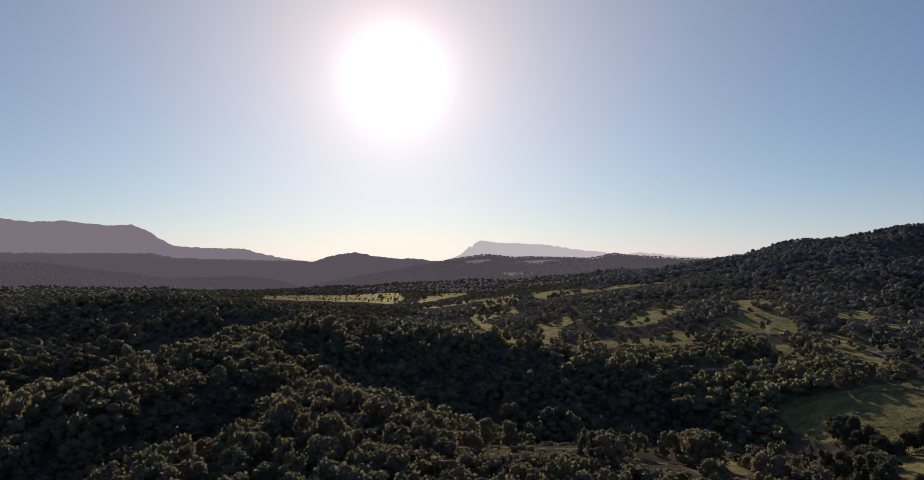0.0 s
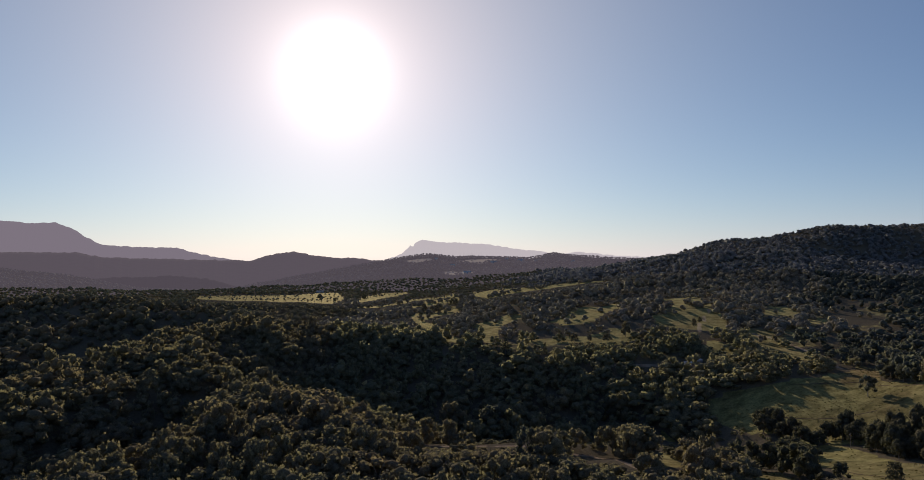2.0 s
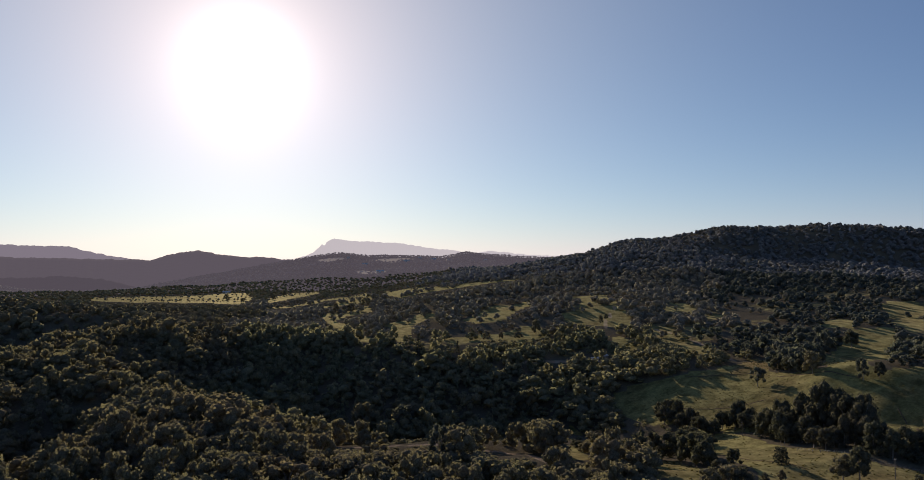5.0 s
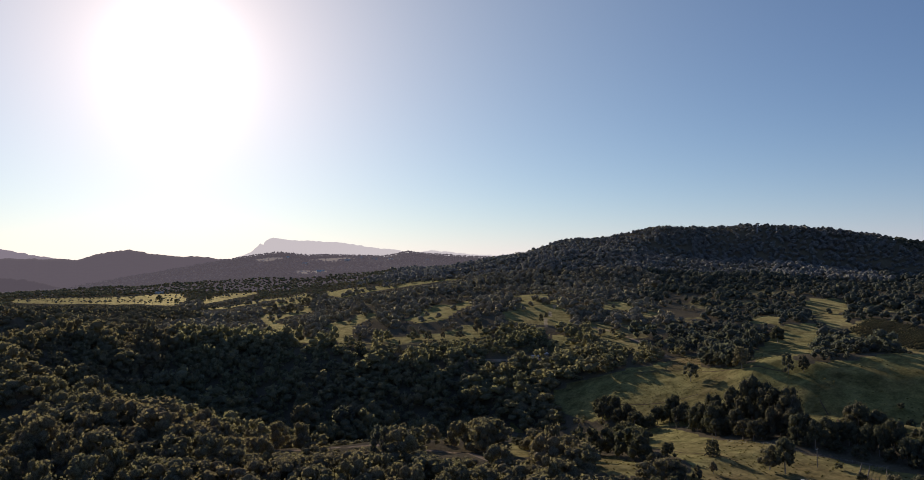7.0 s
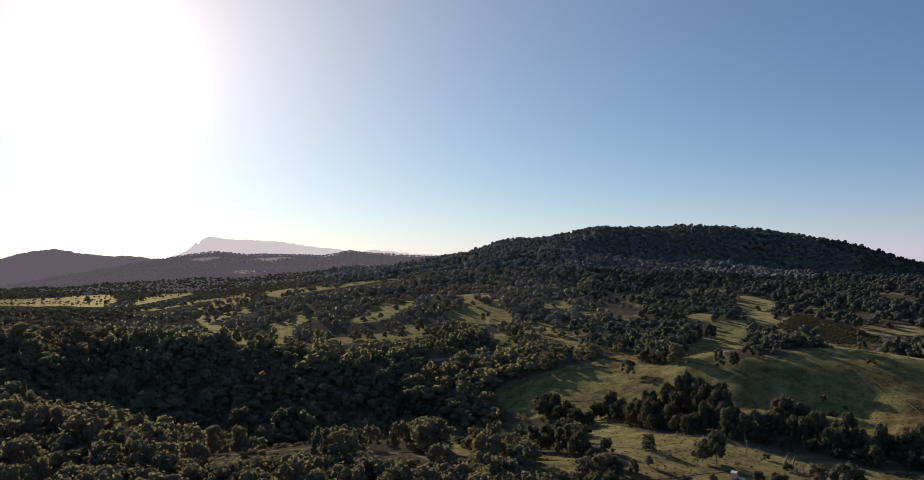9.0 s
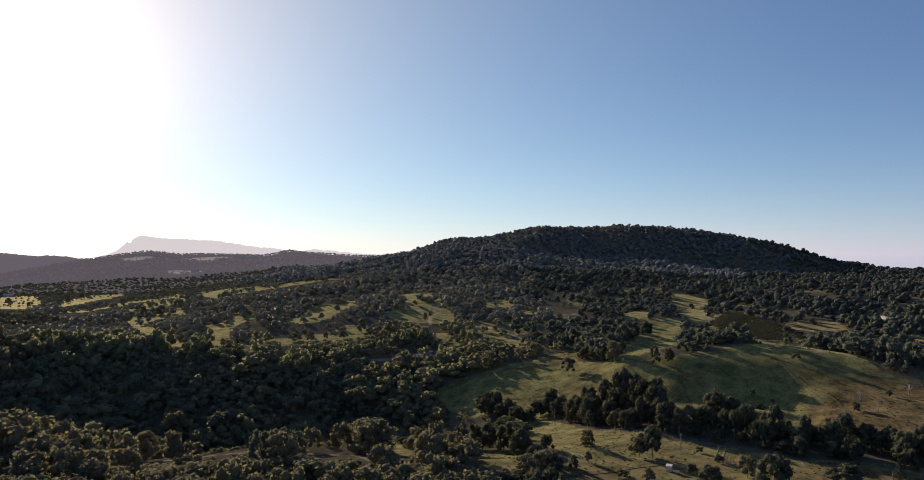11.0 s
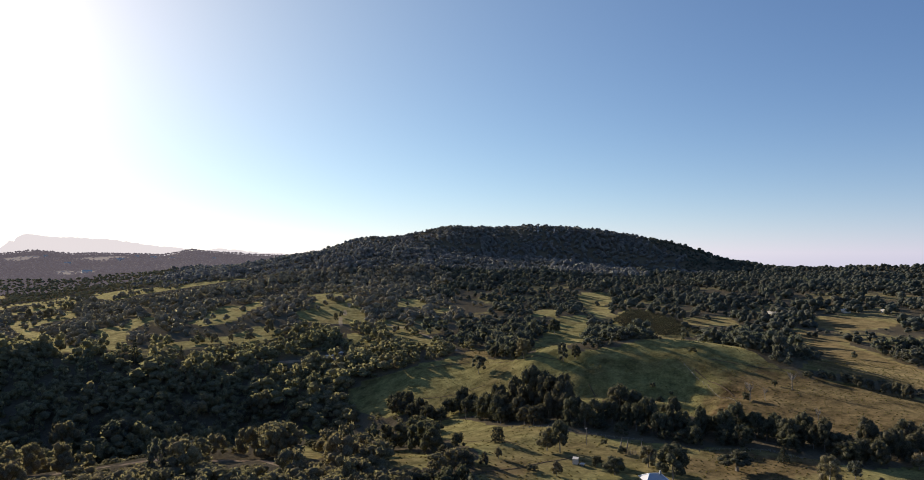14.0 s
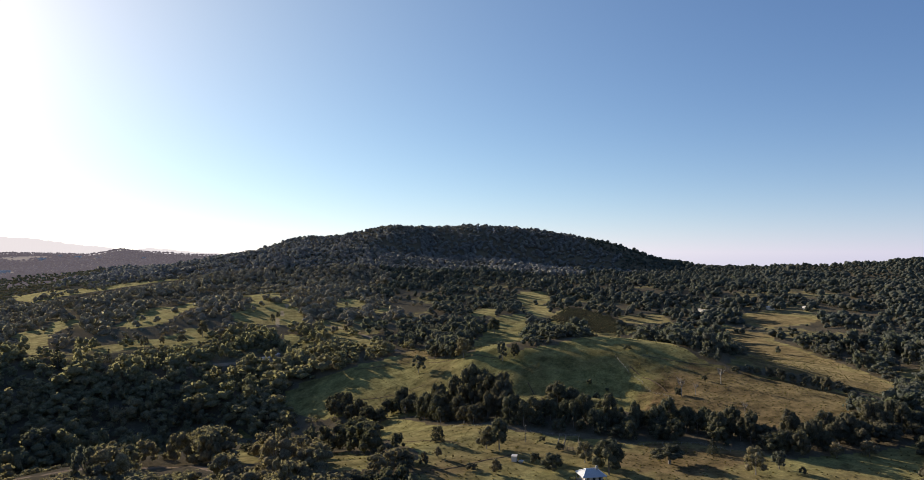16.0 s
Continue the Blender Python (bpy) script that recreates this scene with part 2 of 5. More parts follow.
def spine(x, y, base, crest, width):
    """A long ridge along a line of (azimuth, range, height), raised out of the base."""
    best = base
    pts = [(*polar(a, r), h) for a, r, h in crest]
    for (x0, y0, h0), (x1, y1, h1) in zip(pts, pts[1:]):
        dx, dy = x1 - x0, y1 - y0
        s = np.clip(((x - x0) * dx + (y - y0) * dy) / (dx * dx + dy * dy), 0, 1)
        d = np.hypot(x - x0 - s * dx, y - y0 - s * dy)
        lift = np.exp(-(d / width) ** 2)
        best = np.maximum(best, base + (h0 + s * (h1 - h0) - base) * lift)
    return best


def knoll(x, y, az, r, height, across, deep, front=1.0):
    cx, cy = polar(az, r)
    ca, sa = math.cos(math.radians(az)), math.sin(math.radians(az))
    u, v = (x - cx) * ca - (y - cy) * sa, (x - cx) * sa + (y - cy) * ca
    return height * np.exp(-(u / across) ** 2 - (v / (deep * np.where(v < 0, front, 1.0))) ** 2)


# crest heights above the valley floor, by azimuth
HILL_AZ = (10, 16, 20, 22.5, 24.5, 26.8, 29, 30.5, 33, 37, 40, 44, 48, 51.6, 53, 55, 58.5, 63.6, 67, 70.6, 74, 80)
HILL_Z = (33, 53, 75, 85, 110, 128, 128, 137, 154, 150, 159, 147, 130, 106, 90, 68, 51, 46, 51, 60, 73, 83)
FAR_AZ = (-40, -34, -32, -29.5, -25, -20.6, -17, -13, -9, -7, -4.2, -2.2, 0, 2.2, 4.2, 8.6, 10.5, 12.5, 15, 17, 20, 26)
FAR_Z = (84, 64, 64, 46, 14, -32, -51, -36, 2, 16, 46, 62, 82, 95, 83, 83, 77, 95, 85, 79, 73, 57)


def carve(x, y, z, line, slope, flat):
    """A gully along a line of (azimuth, range, height of its bed), with even banks."""
    pts = [(*polar(a, r), h) for a, r, h in line]
    low = np.full(np.shape(x), 1e9)
    for (x0, y0, h0), (x1, y1, h1) in zip(pts, pts[1:]):
        dx, dy = x1 - x0, y1 - y0
        s = np.clip(((x - x0) * dx + (y - y0) * dy) / (dx * dx + dy * dy), 0, 1)
        d = np.hypot(x - x0 - s * dx, y - y0 - s * dy)
        low = np.minimum(low, h0 + s * (h1 - h0) + slope * np.maximum(d - flat, 0))
    return np.where(low < z, low + 0.0 * z, z)


def ground(x, y, ridge=True):
    x, y = np.asarray(x, float), np.asarray(y, float)
    r, az = np.hypot(x, y), np.degrees(np.arctan2(x, y))
    behind = 1 - ease(np.abs(az), 110, 165)
    z = 45 * ease(r, 480, 1500) * ease(az, 2, 16) * behind
    z = z - 8 * (1 - ease(az, -20, -6)) * (1 - ease(r, 900, 1300)) * behind * ease(r, 60, 180)
    # wooded spurs below the eye, parted by gullies
    z = spine(x, y, z, ((-1, 205, -4), (-4, 300, 4), (-8, 445, 13), (-13, 640, 19), (-17, 800, 28), (-22, 900, 34), (-27, 950, 33), (-31, 980, 22), (-40, 1000, 0)), 115)
    z = carve(x, y, z, ((-12, 640, -6), (-4, 545, -34), (4, 495, -44), (14, 480, -44), (20, 472, -38)), 0.38, 24)
    z = carve(x, y, z, ((18, 452, -38), (25, 430, -26), (31, 410, -14), (38, 380, -5)), 0.2, 10)
    z = carve(x, y, z, ((-16, 430, -10), (-22, 360, -36), (-38, 290, -52)), 0.50, 10)
    z = carve(x, y, z, ((-19, 720, -2), (-27, 640, -26), (-40, 560, -44)), 0.40, 12)
    z = spine(x, y, z, ((-14, 640, 16), (-19, 560, 12), (-24, 480, 8), (-29, 440, 5), (-36, 400, -4)), 55)
    z = spine(x, y, z, ((-8, 400, 8), (-16, 310, 4), (-26, 270, 4)), 42)
    z = spine(x, y, z, ((1, 215, -2), (6, 300, -4), (11, 345, -6), (16, 365, -10), (21, 385, -20)), 50)
    z = carve(x, y, z, ((2, 428, -46), (11, 434, -48), (16, 438, -46), (21, 446, -42), (26, 446, -30)), 0.55, 8)
    # grazed knolls
    z = z + knoll(x, y, 51, 505, 25, 115, 75, 0.66) + knoll(x, y, 64, 440, 7, 75, 60)
    z = z + knoll(x, y, 24.5, 900, 14, 90, 120) + knoll(x, y, 16, 800, 6, 80, 60) + knoll(x, y, 43, 800, 8, 60, 60)
    # a spur and a gully down the face of the largest one
    z = spine(x, y, z, ((43.5, 490, 20.5), (45, 452, 17.2), (46.6, 420, 12), (48, 392, 6.5)), 30)
    z = carve(x, y, z, ((49, 462, 17), (50.6, 430, 8.5), (52, 388, 0.5)), 0.24, 5)
    # the creek behind the belt of trees, under a steep grazed bank
    z = carve(x, y, z, ((39, 436, -7), (43, 427, -4), (48, 428, -3), (52, 430, -2), (56, 424, 4)), 0.47, 4)
    z = carve(x, y, z, ((39, 408, -8), (44, 399, -5), (48, 397, -5), (52, 399, -4), (56, 396, 3)), 0.47, 10)
    folds = np.exp(-((az - 54) / 11) ** 2 - ((r - 430) / 55) ** 2)
    z = z + folds * (1.6 * lattice(x + 0.4 * y, y * 0.3, 16) + 0.5 * lattice(x, y, 6))
    # the wooded hill: a long lower slope, then a steep upper face
    crest = np.interp(az, HILL_AZ, HILL_Z) + 3 * lattice(x, y, 90)
    foot = np.minimum(crest, np.interp(az, (18, 24, 30, 34, 44, 50, 56), (66, 92, 100, 92, 58, 50, 44)) + 8 * lattice(x, y, 160))
    start = 45 * ease(1150.0, 480, 1500)
    crest = 78 + (crest - 78) * 1730 / 1850
    hill = np.where(r < 1530, start + (foot - start) * np.clip((r - 1150) / 380, 0, 1),
                    foot + (crest - foot) * np.clip((r - 1530) / 170, 0, 1) ** 0.85 - 0.12 * np.maximum(r - 1790, 0))
    z = z + (hill - z) * ease(r, 1050, 1250) * ease(az, 11, 19) * behind
    # the far ridge behind the plain
    far = np.interp(az, FAR_AZ, FAR_Z)
    up = np.clip((r - 1700) / 1100, 0, 1)
    back = z + (far - z) * up ** 1.2 - 0.2 * np.maximum(r - 2900, 0) + 14 * up * (1 - up) * lattice(x, y, 210)
    whole = np.where(r > 1700, np.maximum(back, np.where(az > 12, z, -400.0)), z)
    if ridge:
        z = whole
    else:
        z = np.where((r > 1740) & (az < 30), np.minimum(whole, z) - 4, z)
    z = np.maximum(z, -80 - 0.02 * np.maximum(r - 3000, 0))
    rough = 0.45 + 0.55 * ease(r, 300, 900)
    return z + 2.2 * rough * lattice(x, y, 130) + 1.1 * rough * lattice(x + 50, y, 47) + 0.5 * lattice(x, y + 9, 19) + 0.18 * lattice(x, y + 40, 8)


# End of ground heights -----------------------------------------------

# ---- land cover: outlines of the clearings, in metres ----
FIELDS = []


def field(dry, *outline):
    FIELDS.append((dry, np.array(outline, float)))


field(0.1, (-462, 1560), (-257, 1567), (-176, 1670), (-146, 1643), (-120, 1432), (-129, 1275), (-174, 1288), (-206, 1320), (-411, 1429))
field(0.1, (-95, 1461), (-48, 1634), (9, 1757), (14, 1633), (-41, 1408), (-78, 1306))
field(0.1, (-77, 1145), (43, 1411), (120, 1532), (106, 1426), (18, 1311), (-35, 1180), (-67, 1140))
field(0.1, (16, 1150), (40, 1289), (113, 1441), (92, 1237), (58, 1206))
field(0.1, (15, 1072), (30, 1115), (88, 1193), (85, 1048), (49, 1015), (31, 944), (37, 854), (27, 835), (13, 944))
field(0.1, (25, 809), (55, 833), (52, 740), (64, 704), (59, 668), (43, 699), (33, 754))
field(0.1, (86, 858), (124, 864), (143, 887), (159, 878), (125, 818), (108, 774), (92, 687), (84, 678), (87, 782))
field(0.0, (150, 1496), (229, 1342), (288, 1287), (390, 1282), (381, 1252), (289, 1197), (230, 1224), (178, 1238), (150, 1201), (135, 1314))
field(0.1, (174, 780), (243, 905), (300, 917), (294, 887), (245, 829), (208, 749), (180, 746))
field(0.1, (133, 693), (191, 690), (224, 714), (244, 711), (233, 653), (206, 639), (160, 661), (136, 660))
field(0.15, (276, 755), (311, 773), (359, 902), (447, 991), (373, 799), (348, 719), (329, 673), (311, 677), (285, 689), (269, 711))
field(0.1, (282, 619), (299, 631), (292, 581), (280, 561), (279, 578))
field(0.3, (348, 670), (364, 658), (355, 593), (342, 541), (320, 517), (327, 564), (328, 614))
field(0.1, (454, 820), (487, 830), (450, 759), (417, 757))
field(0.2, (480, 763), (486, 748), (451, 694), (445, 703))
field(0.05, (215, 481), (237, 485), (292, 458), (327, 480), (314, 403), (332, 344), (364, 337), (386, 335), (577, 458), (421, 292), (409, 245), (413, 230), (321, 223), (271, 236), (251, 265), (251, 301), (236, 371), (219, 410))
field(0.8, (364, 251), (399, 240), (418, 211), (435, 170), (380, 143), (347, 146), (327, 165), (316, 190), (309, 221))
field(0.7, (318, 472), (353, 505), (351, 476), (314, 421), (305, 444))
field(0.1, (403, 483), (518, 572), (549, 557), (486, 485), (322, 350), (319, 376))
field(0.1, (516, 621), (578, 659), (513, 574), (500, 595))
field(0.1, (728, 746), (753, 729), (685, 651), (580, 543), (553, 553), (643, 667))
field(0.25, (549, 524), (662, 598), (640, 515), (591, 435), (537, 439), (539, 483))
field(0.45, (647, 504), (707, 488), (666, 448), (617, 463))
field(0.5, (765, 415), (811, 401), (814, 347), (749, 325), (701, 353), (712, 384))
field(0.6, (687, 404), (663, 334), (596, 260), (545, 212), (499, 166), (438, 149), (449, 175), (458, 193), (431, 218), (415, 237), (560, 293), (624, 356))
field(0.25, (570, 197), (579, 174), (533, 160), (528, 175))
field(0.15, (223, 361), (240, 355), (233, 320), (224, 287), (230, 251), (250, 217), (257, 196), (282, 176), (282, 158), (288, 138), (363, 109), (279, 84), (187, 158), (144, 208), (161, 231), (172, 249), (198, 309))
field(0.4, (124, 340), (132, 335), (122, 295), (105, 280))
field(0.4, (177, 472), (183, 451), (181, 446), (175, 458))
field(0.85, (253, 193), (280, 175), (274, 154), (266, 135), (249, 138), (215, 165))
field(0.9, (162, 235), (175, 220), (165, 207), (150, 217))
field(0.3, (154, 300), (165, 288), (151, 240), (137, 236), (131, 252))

TRACKS = [  # dirt roads and tracks: half width, line
    (1.9, np.array([(-2, 347), (19, 344), (39, 339), (59, 334), (77, 325), (93, 314), (98, 274)], float)),
    (3.2, np.array([(183, 586), (212, 576), (238, 565), (260, 555)], float)),
    (2.2, np.array([(279, 634), (317, 708), (343, 748), (359, 780)], float)),
    (2.0, np.array([(346, 670), (357, 617), (347, 545), (329, 488)], float)),
]


def inside(x, y, outline):
    hit = np.zeros(np.shape(x), bool)
    for (x0, y0), (x1, y1) in zip(outline, np.roll(outline, -1, 0)):
        cross = (y0 > y) != (y1 > y)
        hit ^= cross & (x < (x1 - x0) * (y - y0) / (y1 - y0 + 1e-9) + x0)
    return hit


def line_distance(x, y, line):
    best = np.full(np.shape(x), 1e9)
    for (x0, y0), (x1, y1) in zip(line, line[1:]):
        dx, dy = x1 - x0, y1 - y0
        s = np.clip(((x - x0) * dx + (y - y0) * dy) / (dx * dx + dy * dy + 1e-9), 0, 1)
        best = np.minimum(best, np.hypot(x - x0 - s * dx, y - y0 - s * dy))
    return best


def cover(x, y, dryness=False):
    """grass 0..1, dryness 0..1, bare earth 0..1"""
    far = ease(np.hypot(x, y), 500, 900)
    wx, wy = x + 4 * lattice(x, y, 31) + 8 * far * lattice(x, y, 57), y + 4 * lattice(x + 300, y, 31) + 8 * far * lattice(x + 300, y, 57)
    grass, dry, bare = np.zeros(np.shape(x)), np.zeros(np.shape(x)), np.zeros(np.shape(x))
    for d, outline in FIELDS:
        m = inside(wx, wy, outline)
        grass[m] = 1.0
        if dryness and d > 0:
            soft = np.zeros(np.shape(x))
            for k in range(6):
                a = 1.05 * k
                soft += inside(wx + 11 * math.cos(a) + 9 * lattice(x, y, 23), wy + 11 * math.sin(a) + 9 * lattice(x + 90, y, 23), outline) / 6
            dry = np.maximum(dry, d * soft)
    r, az = np.hypot(x, y), np.degrees(np.arctan2(x, y))
    valley = ease(az, 3, 10) * ease(r, 560, 640) * (1 - ease(r, 1120, 1250))
    grass = np.maximum(grass, valley * np.clip(0.10 + 0.8 * lattice(x + 80, y, 55) + 0.3 * lattice(x, y, 17), 0, 0.45))
    for half, line in TRACKS:
        bare = np.maximum(bare, 1 - ease(line_distance(x, y, line), half * 0.6, half * 1.5))
    return grass, dry, bare


# ---- meshes ----
def mesh_object(name, verts, faces, mat, smooth=False, parent=None, label=""):
    """faces: an array of quads or triangles"""
    me = bpy.data.meshes.new(name)
    verts, faces = np.asarray(verts, np.float32), np.asarray(faces, np.int32)
    n, k = faces.shape
    me.vertices.add(len(verts))
    me.vertices.foreach_set("co", verts.ravel())
    me.loops.add(n * k)
    me.loops.foreach_set("vertex_index", faces.ravel())
    me.polygons.add(n)
    me.polygons.foreach_set("loop_start", np.arange(0, n * k, k, dtype=np.int32))
    me.polygons.foreach_set("use_smooth", np.full(n, smooth))
    me.update(calc_edges=True)
    me.materials.append(mat)
    ob = new(name, me)
    ob.parent = parent
    if label:
        tagged(ob, label)
    return ob


def part(name, bm, mat, parent=None, label=""):
    me = bpy.data.meshes.new(name)
    bm.to_mesh(me)
    bm.free()
    me.materials.append(mat)
    ob = new(name, me)
    ob.parent = parent
    if label:
        tagged(ob, label)
    return ob


def build_land():
    az = np.concatenate([np.arange(-38, 79, 0.36), np.arange(79, 322, 6.0)])
    rr = [0.5]
    while rr[-1] < 4900:
        rr.append(rr[-1] * (1.012 if rr[-1] > 180 else 1.3))
    rr = np.array(rr)
    A, R = np.meshgrid(np.radians(az), rr)
    X, Y = R * np.sin(A), R * np.cos(A) - 6
    Z = ground(X, Y, ridge=False)
    nr, na = X.shape
    verts = np.stack([X.ravel(), Y.ravel(), Z.ravel()], 1)
    i, j = np.meshgrid(np.arange(nr - 1), np.arange(na), indexing="ij")
    jn = (j + 1) % na
    faces = np.stack([i * na + j, i * na + jn, (i + 1) * na + jn, (i + 1) * na + j], -1).reshape(-1, 4)[:, ::-1]
    ob = mesh_object("ground", verts, faces, MAT_GROUND, True)
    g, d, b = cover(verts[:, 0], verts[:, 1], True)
    for key, val in (("grass", g), ("dry", d), ("bare", b)):
        at = ob.data.attributes.new(key, "FLOAT", "POINT")
        at.data.foreach_set("value", val.astype(np.float32))
    tagged(ob, "rolling valley ground of green and straw-coloured pasture and dark forest floor", "ground", kind="structure")


build_land()


def hilltop_clearing(x, y):
    """Open ground with houses along the top of the far ridge, 0..1."""
    r, az = np.hypot(x, y), np.degrees(np.arctan2(x, y))
    top = np.exp(-((r - 2640) / 150) ** 2) * ease(az, -0.5, 1.5) * (1 - ease(az, 12, 16))
    foot = np.exp(-((r - 2150) / 60) ** 2 - ((az - 4.5) / 1.5) ** 2)
    return ease(np.maximum(top, foot) * (0.5 + 0.9 * lattice(x + 31, y * 0.5, 62)), 0.30, 0.45)


def build_far_ridge():
    A, R = np.meshgrid(np.radians(np.arange(-46, 28, 0.2)), np.arange(1735, 3060, 18.0))
    X, Y = R * np.sin(A), R * np.cos(A)
    Z = ground(X, Y)
    nr, na = X.shape
    i, j = np.meshgrid(np.arange(nr - 1), np.arange(na - 1), indexing="ij")
    f = np.stack([i * na + j, i * na + j + 1, (i + 1) * na + j + 1, (i + 1) * na + j], -1).reshape(-1, 4)[:, ::-1]
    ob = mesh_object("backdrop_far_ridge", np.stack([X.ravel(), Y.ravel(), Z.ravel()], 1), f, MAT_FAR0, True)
    ob.data.attributes.new("open", "FLOAT", "POINT").data.foreach_set("value", hilltop_clearing(X.ravel(), Y.ravel()).astype(np.float32))
    tagged(ob, "far wooded ridge behind the open plain, grey with haze", "ridge", kind="structure")


build_far_ridge()

# ---- far ranges ----
def far_range(name, label, crest, near, top, mat, seed):
    """A wooded mountain range as a solid ridge: crest heights by azimuth, its foot at range near, its crest at range top."""
    a = np.arange(crest[0][0], crest[-1][0], 0.05)
    h = np.interp(a, [c[0] for c in crest], [c[1] for c in crest])
    h = h + 3.0 * lattice(a * 9, a * 0 + seed, 3.0) + 1.5 * lattice(a * 30, a * 0 + seed, 3.0)
    rows, steps = [], 14
    for k in range(steps + 1):
        s = k / steps
        r = near + (top - near) * s
        gully = (1 - s) * s * 120 * lattice(a * 3.0, a * 0 + seed + s * 0.6, 2.0)
        z = -120 + (h + 120) * s ** 0.8 + gully * 0.5
        rows.append(np.stack([(r + gully) * np.sin(np.radians(a)), (r + gully) * np.cos(np.radians(a)), z], 1))
    rows.append(np.stack([(top + 180) * np.sin(np.radians(a)), (top + 180) * np.cos(np.radians(a)), a * 0 - 120], 1))
    v = np.vstack(rows)
    n = len(a)
    i, j = np.meshgrid(np.arange(len(rows) - 1), np.arange(n - 1), indexing="ij")
    f = np.stack([i * n + j, i * n + j + 1, (i + 1) * n + j + 1, (i + 1) * n + j], -1).reshape(-1, 4)[:, ::-1]
    ob = mesh_object(name, v, f, mat, True)
    tagged(ob, label, "mountain range", kind="structure")
    return ob


def z_at(el, r):
    return EYE_Z + r * math.tan(math.radians(el))


A_EL = ((-44, 2.2), (-34.2, 2.0), (-32.5, 1.83), (-30.5, 1.96), (-27.7, 1.67), (-25.9, 1.75), (-24.6, 1.2), (-24.2, 0.85), (-23, 0.2), (-20.2, 0.0), (-17.8, 0.0), (-16.9, -0.3), (-14.8, -0.78), (-12.6, -1.1), (-8, -1.4))
B_EL = ((-44, -0.4), (-34, -0.4), (-24.5, -0.42), (-22.8, -0.8), (-12.4, -1.05), (-10.8, -0.6), (-8.9, -0.3), (-7.2, -0.65), (-5.7, -0.85), (-4.2, -0.8), (-2.7, -1.0), (-1.2, -1.1), (6, -1.5))
C_EL = ((-2.5, -1.5), (-1.5, -1.05), (-0.14, -0.5), (0.41, -0.03), (0.52, 0.12), (0.62, 0.2), (0.68, 0.09), (0.85, 0.1), (0.93, 0.32), (1.1, 0.47), (1.6, 0.7), (2.5, 0.54), (4.2, 0.44), (6.7, 0.34), (9.6, -0.1), (12, -0.35), (12.7, -0.6), (13.4, -0.55), (14.6, -0.35), (15.7, -0.45), (17.5, -0.63), (20, -0.77), (21.5, -0.9), (26, -1.4))
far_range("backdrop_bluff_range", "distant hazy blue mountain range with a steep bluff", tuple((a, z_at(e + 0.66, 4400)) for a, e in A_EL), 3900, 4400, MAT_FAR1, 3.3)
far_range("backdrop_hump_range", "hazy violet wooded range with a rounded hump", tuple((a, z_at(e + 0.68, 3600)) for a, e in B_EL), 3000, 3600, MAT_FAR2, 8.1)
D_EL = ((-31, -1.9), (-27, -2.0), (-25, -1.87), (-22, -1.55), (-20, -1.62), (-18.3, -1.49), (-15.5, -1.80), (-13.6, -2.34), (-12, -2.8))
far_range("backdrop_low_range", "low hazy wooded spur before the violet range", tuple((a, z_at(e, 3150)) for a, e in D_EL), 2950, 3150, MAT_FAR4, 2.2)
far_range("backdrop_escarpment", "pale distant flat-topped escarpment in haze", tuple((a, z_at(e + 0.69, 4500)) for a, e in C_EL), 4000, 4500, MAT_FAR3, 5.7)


# ---- trees ----
def ball(level):
    """A unit ball: an octahedron, an icosahedron, or one divided once."""
    if level == 0:
        v = np.array([(1, 0, 0), (-1, 0, 0), (0, 1, 0), (0, -1, 0), (0, 0, 1), (0, 0, -1)], float)
        return v, np.array([(0, 2, 4), (2, 1, 4), (1, 3, 4), (3, 0, 4), (2, 0, 5), (1, 2, 5), (3, 1, 5), (0, 3, 5)])
    bm = bmesh.new()
    bmesh.ops.create_icosphere(bm, subdivisions=level, radius=1.0)
    bm.verts.index_update()
    v = np.array([p.co[:] for p in bm.verts])
    f = np.array([[p.index for p in q.verts] for q in bm.faces])
    bm.free()
    return v, f


BALLS = [ball(k) for k in range(3)]


def tufts(rng, mid, out, size, jitter):
    """Leaf tufts at the points mid that look along out: four-cornered leaves as pairs of triangles."""
    n = len(mid)
    nrm = out + rng.normal(size=(n, 3)) * jitter
    nrm /= np.linalg.norm(nrm, axis=1)[:, None]
    u = np.cross(nrm, rng.normal(size=(n, 3)))
    u /= np.linalg.norm(u, axis=1)[:, None]
    w = np.cross(nrm, u)
    s = (size * rng.uniform(0.6, 1.3, n))[:, None]
    v = np.stack([mid + u * s, mid + w * s * 0.7, mid - u * s, mid - w * s * 0.7], 1).reshape(-1, 3)
    q = np.arange(4 * n).reshape(-1, 4)
    return v, np.vstack([q[:, [0, 1, 2]], q[:, [0, 2, 3]]])


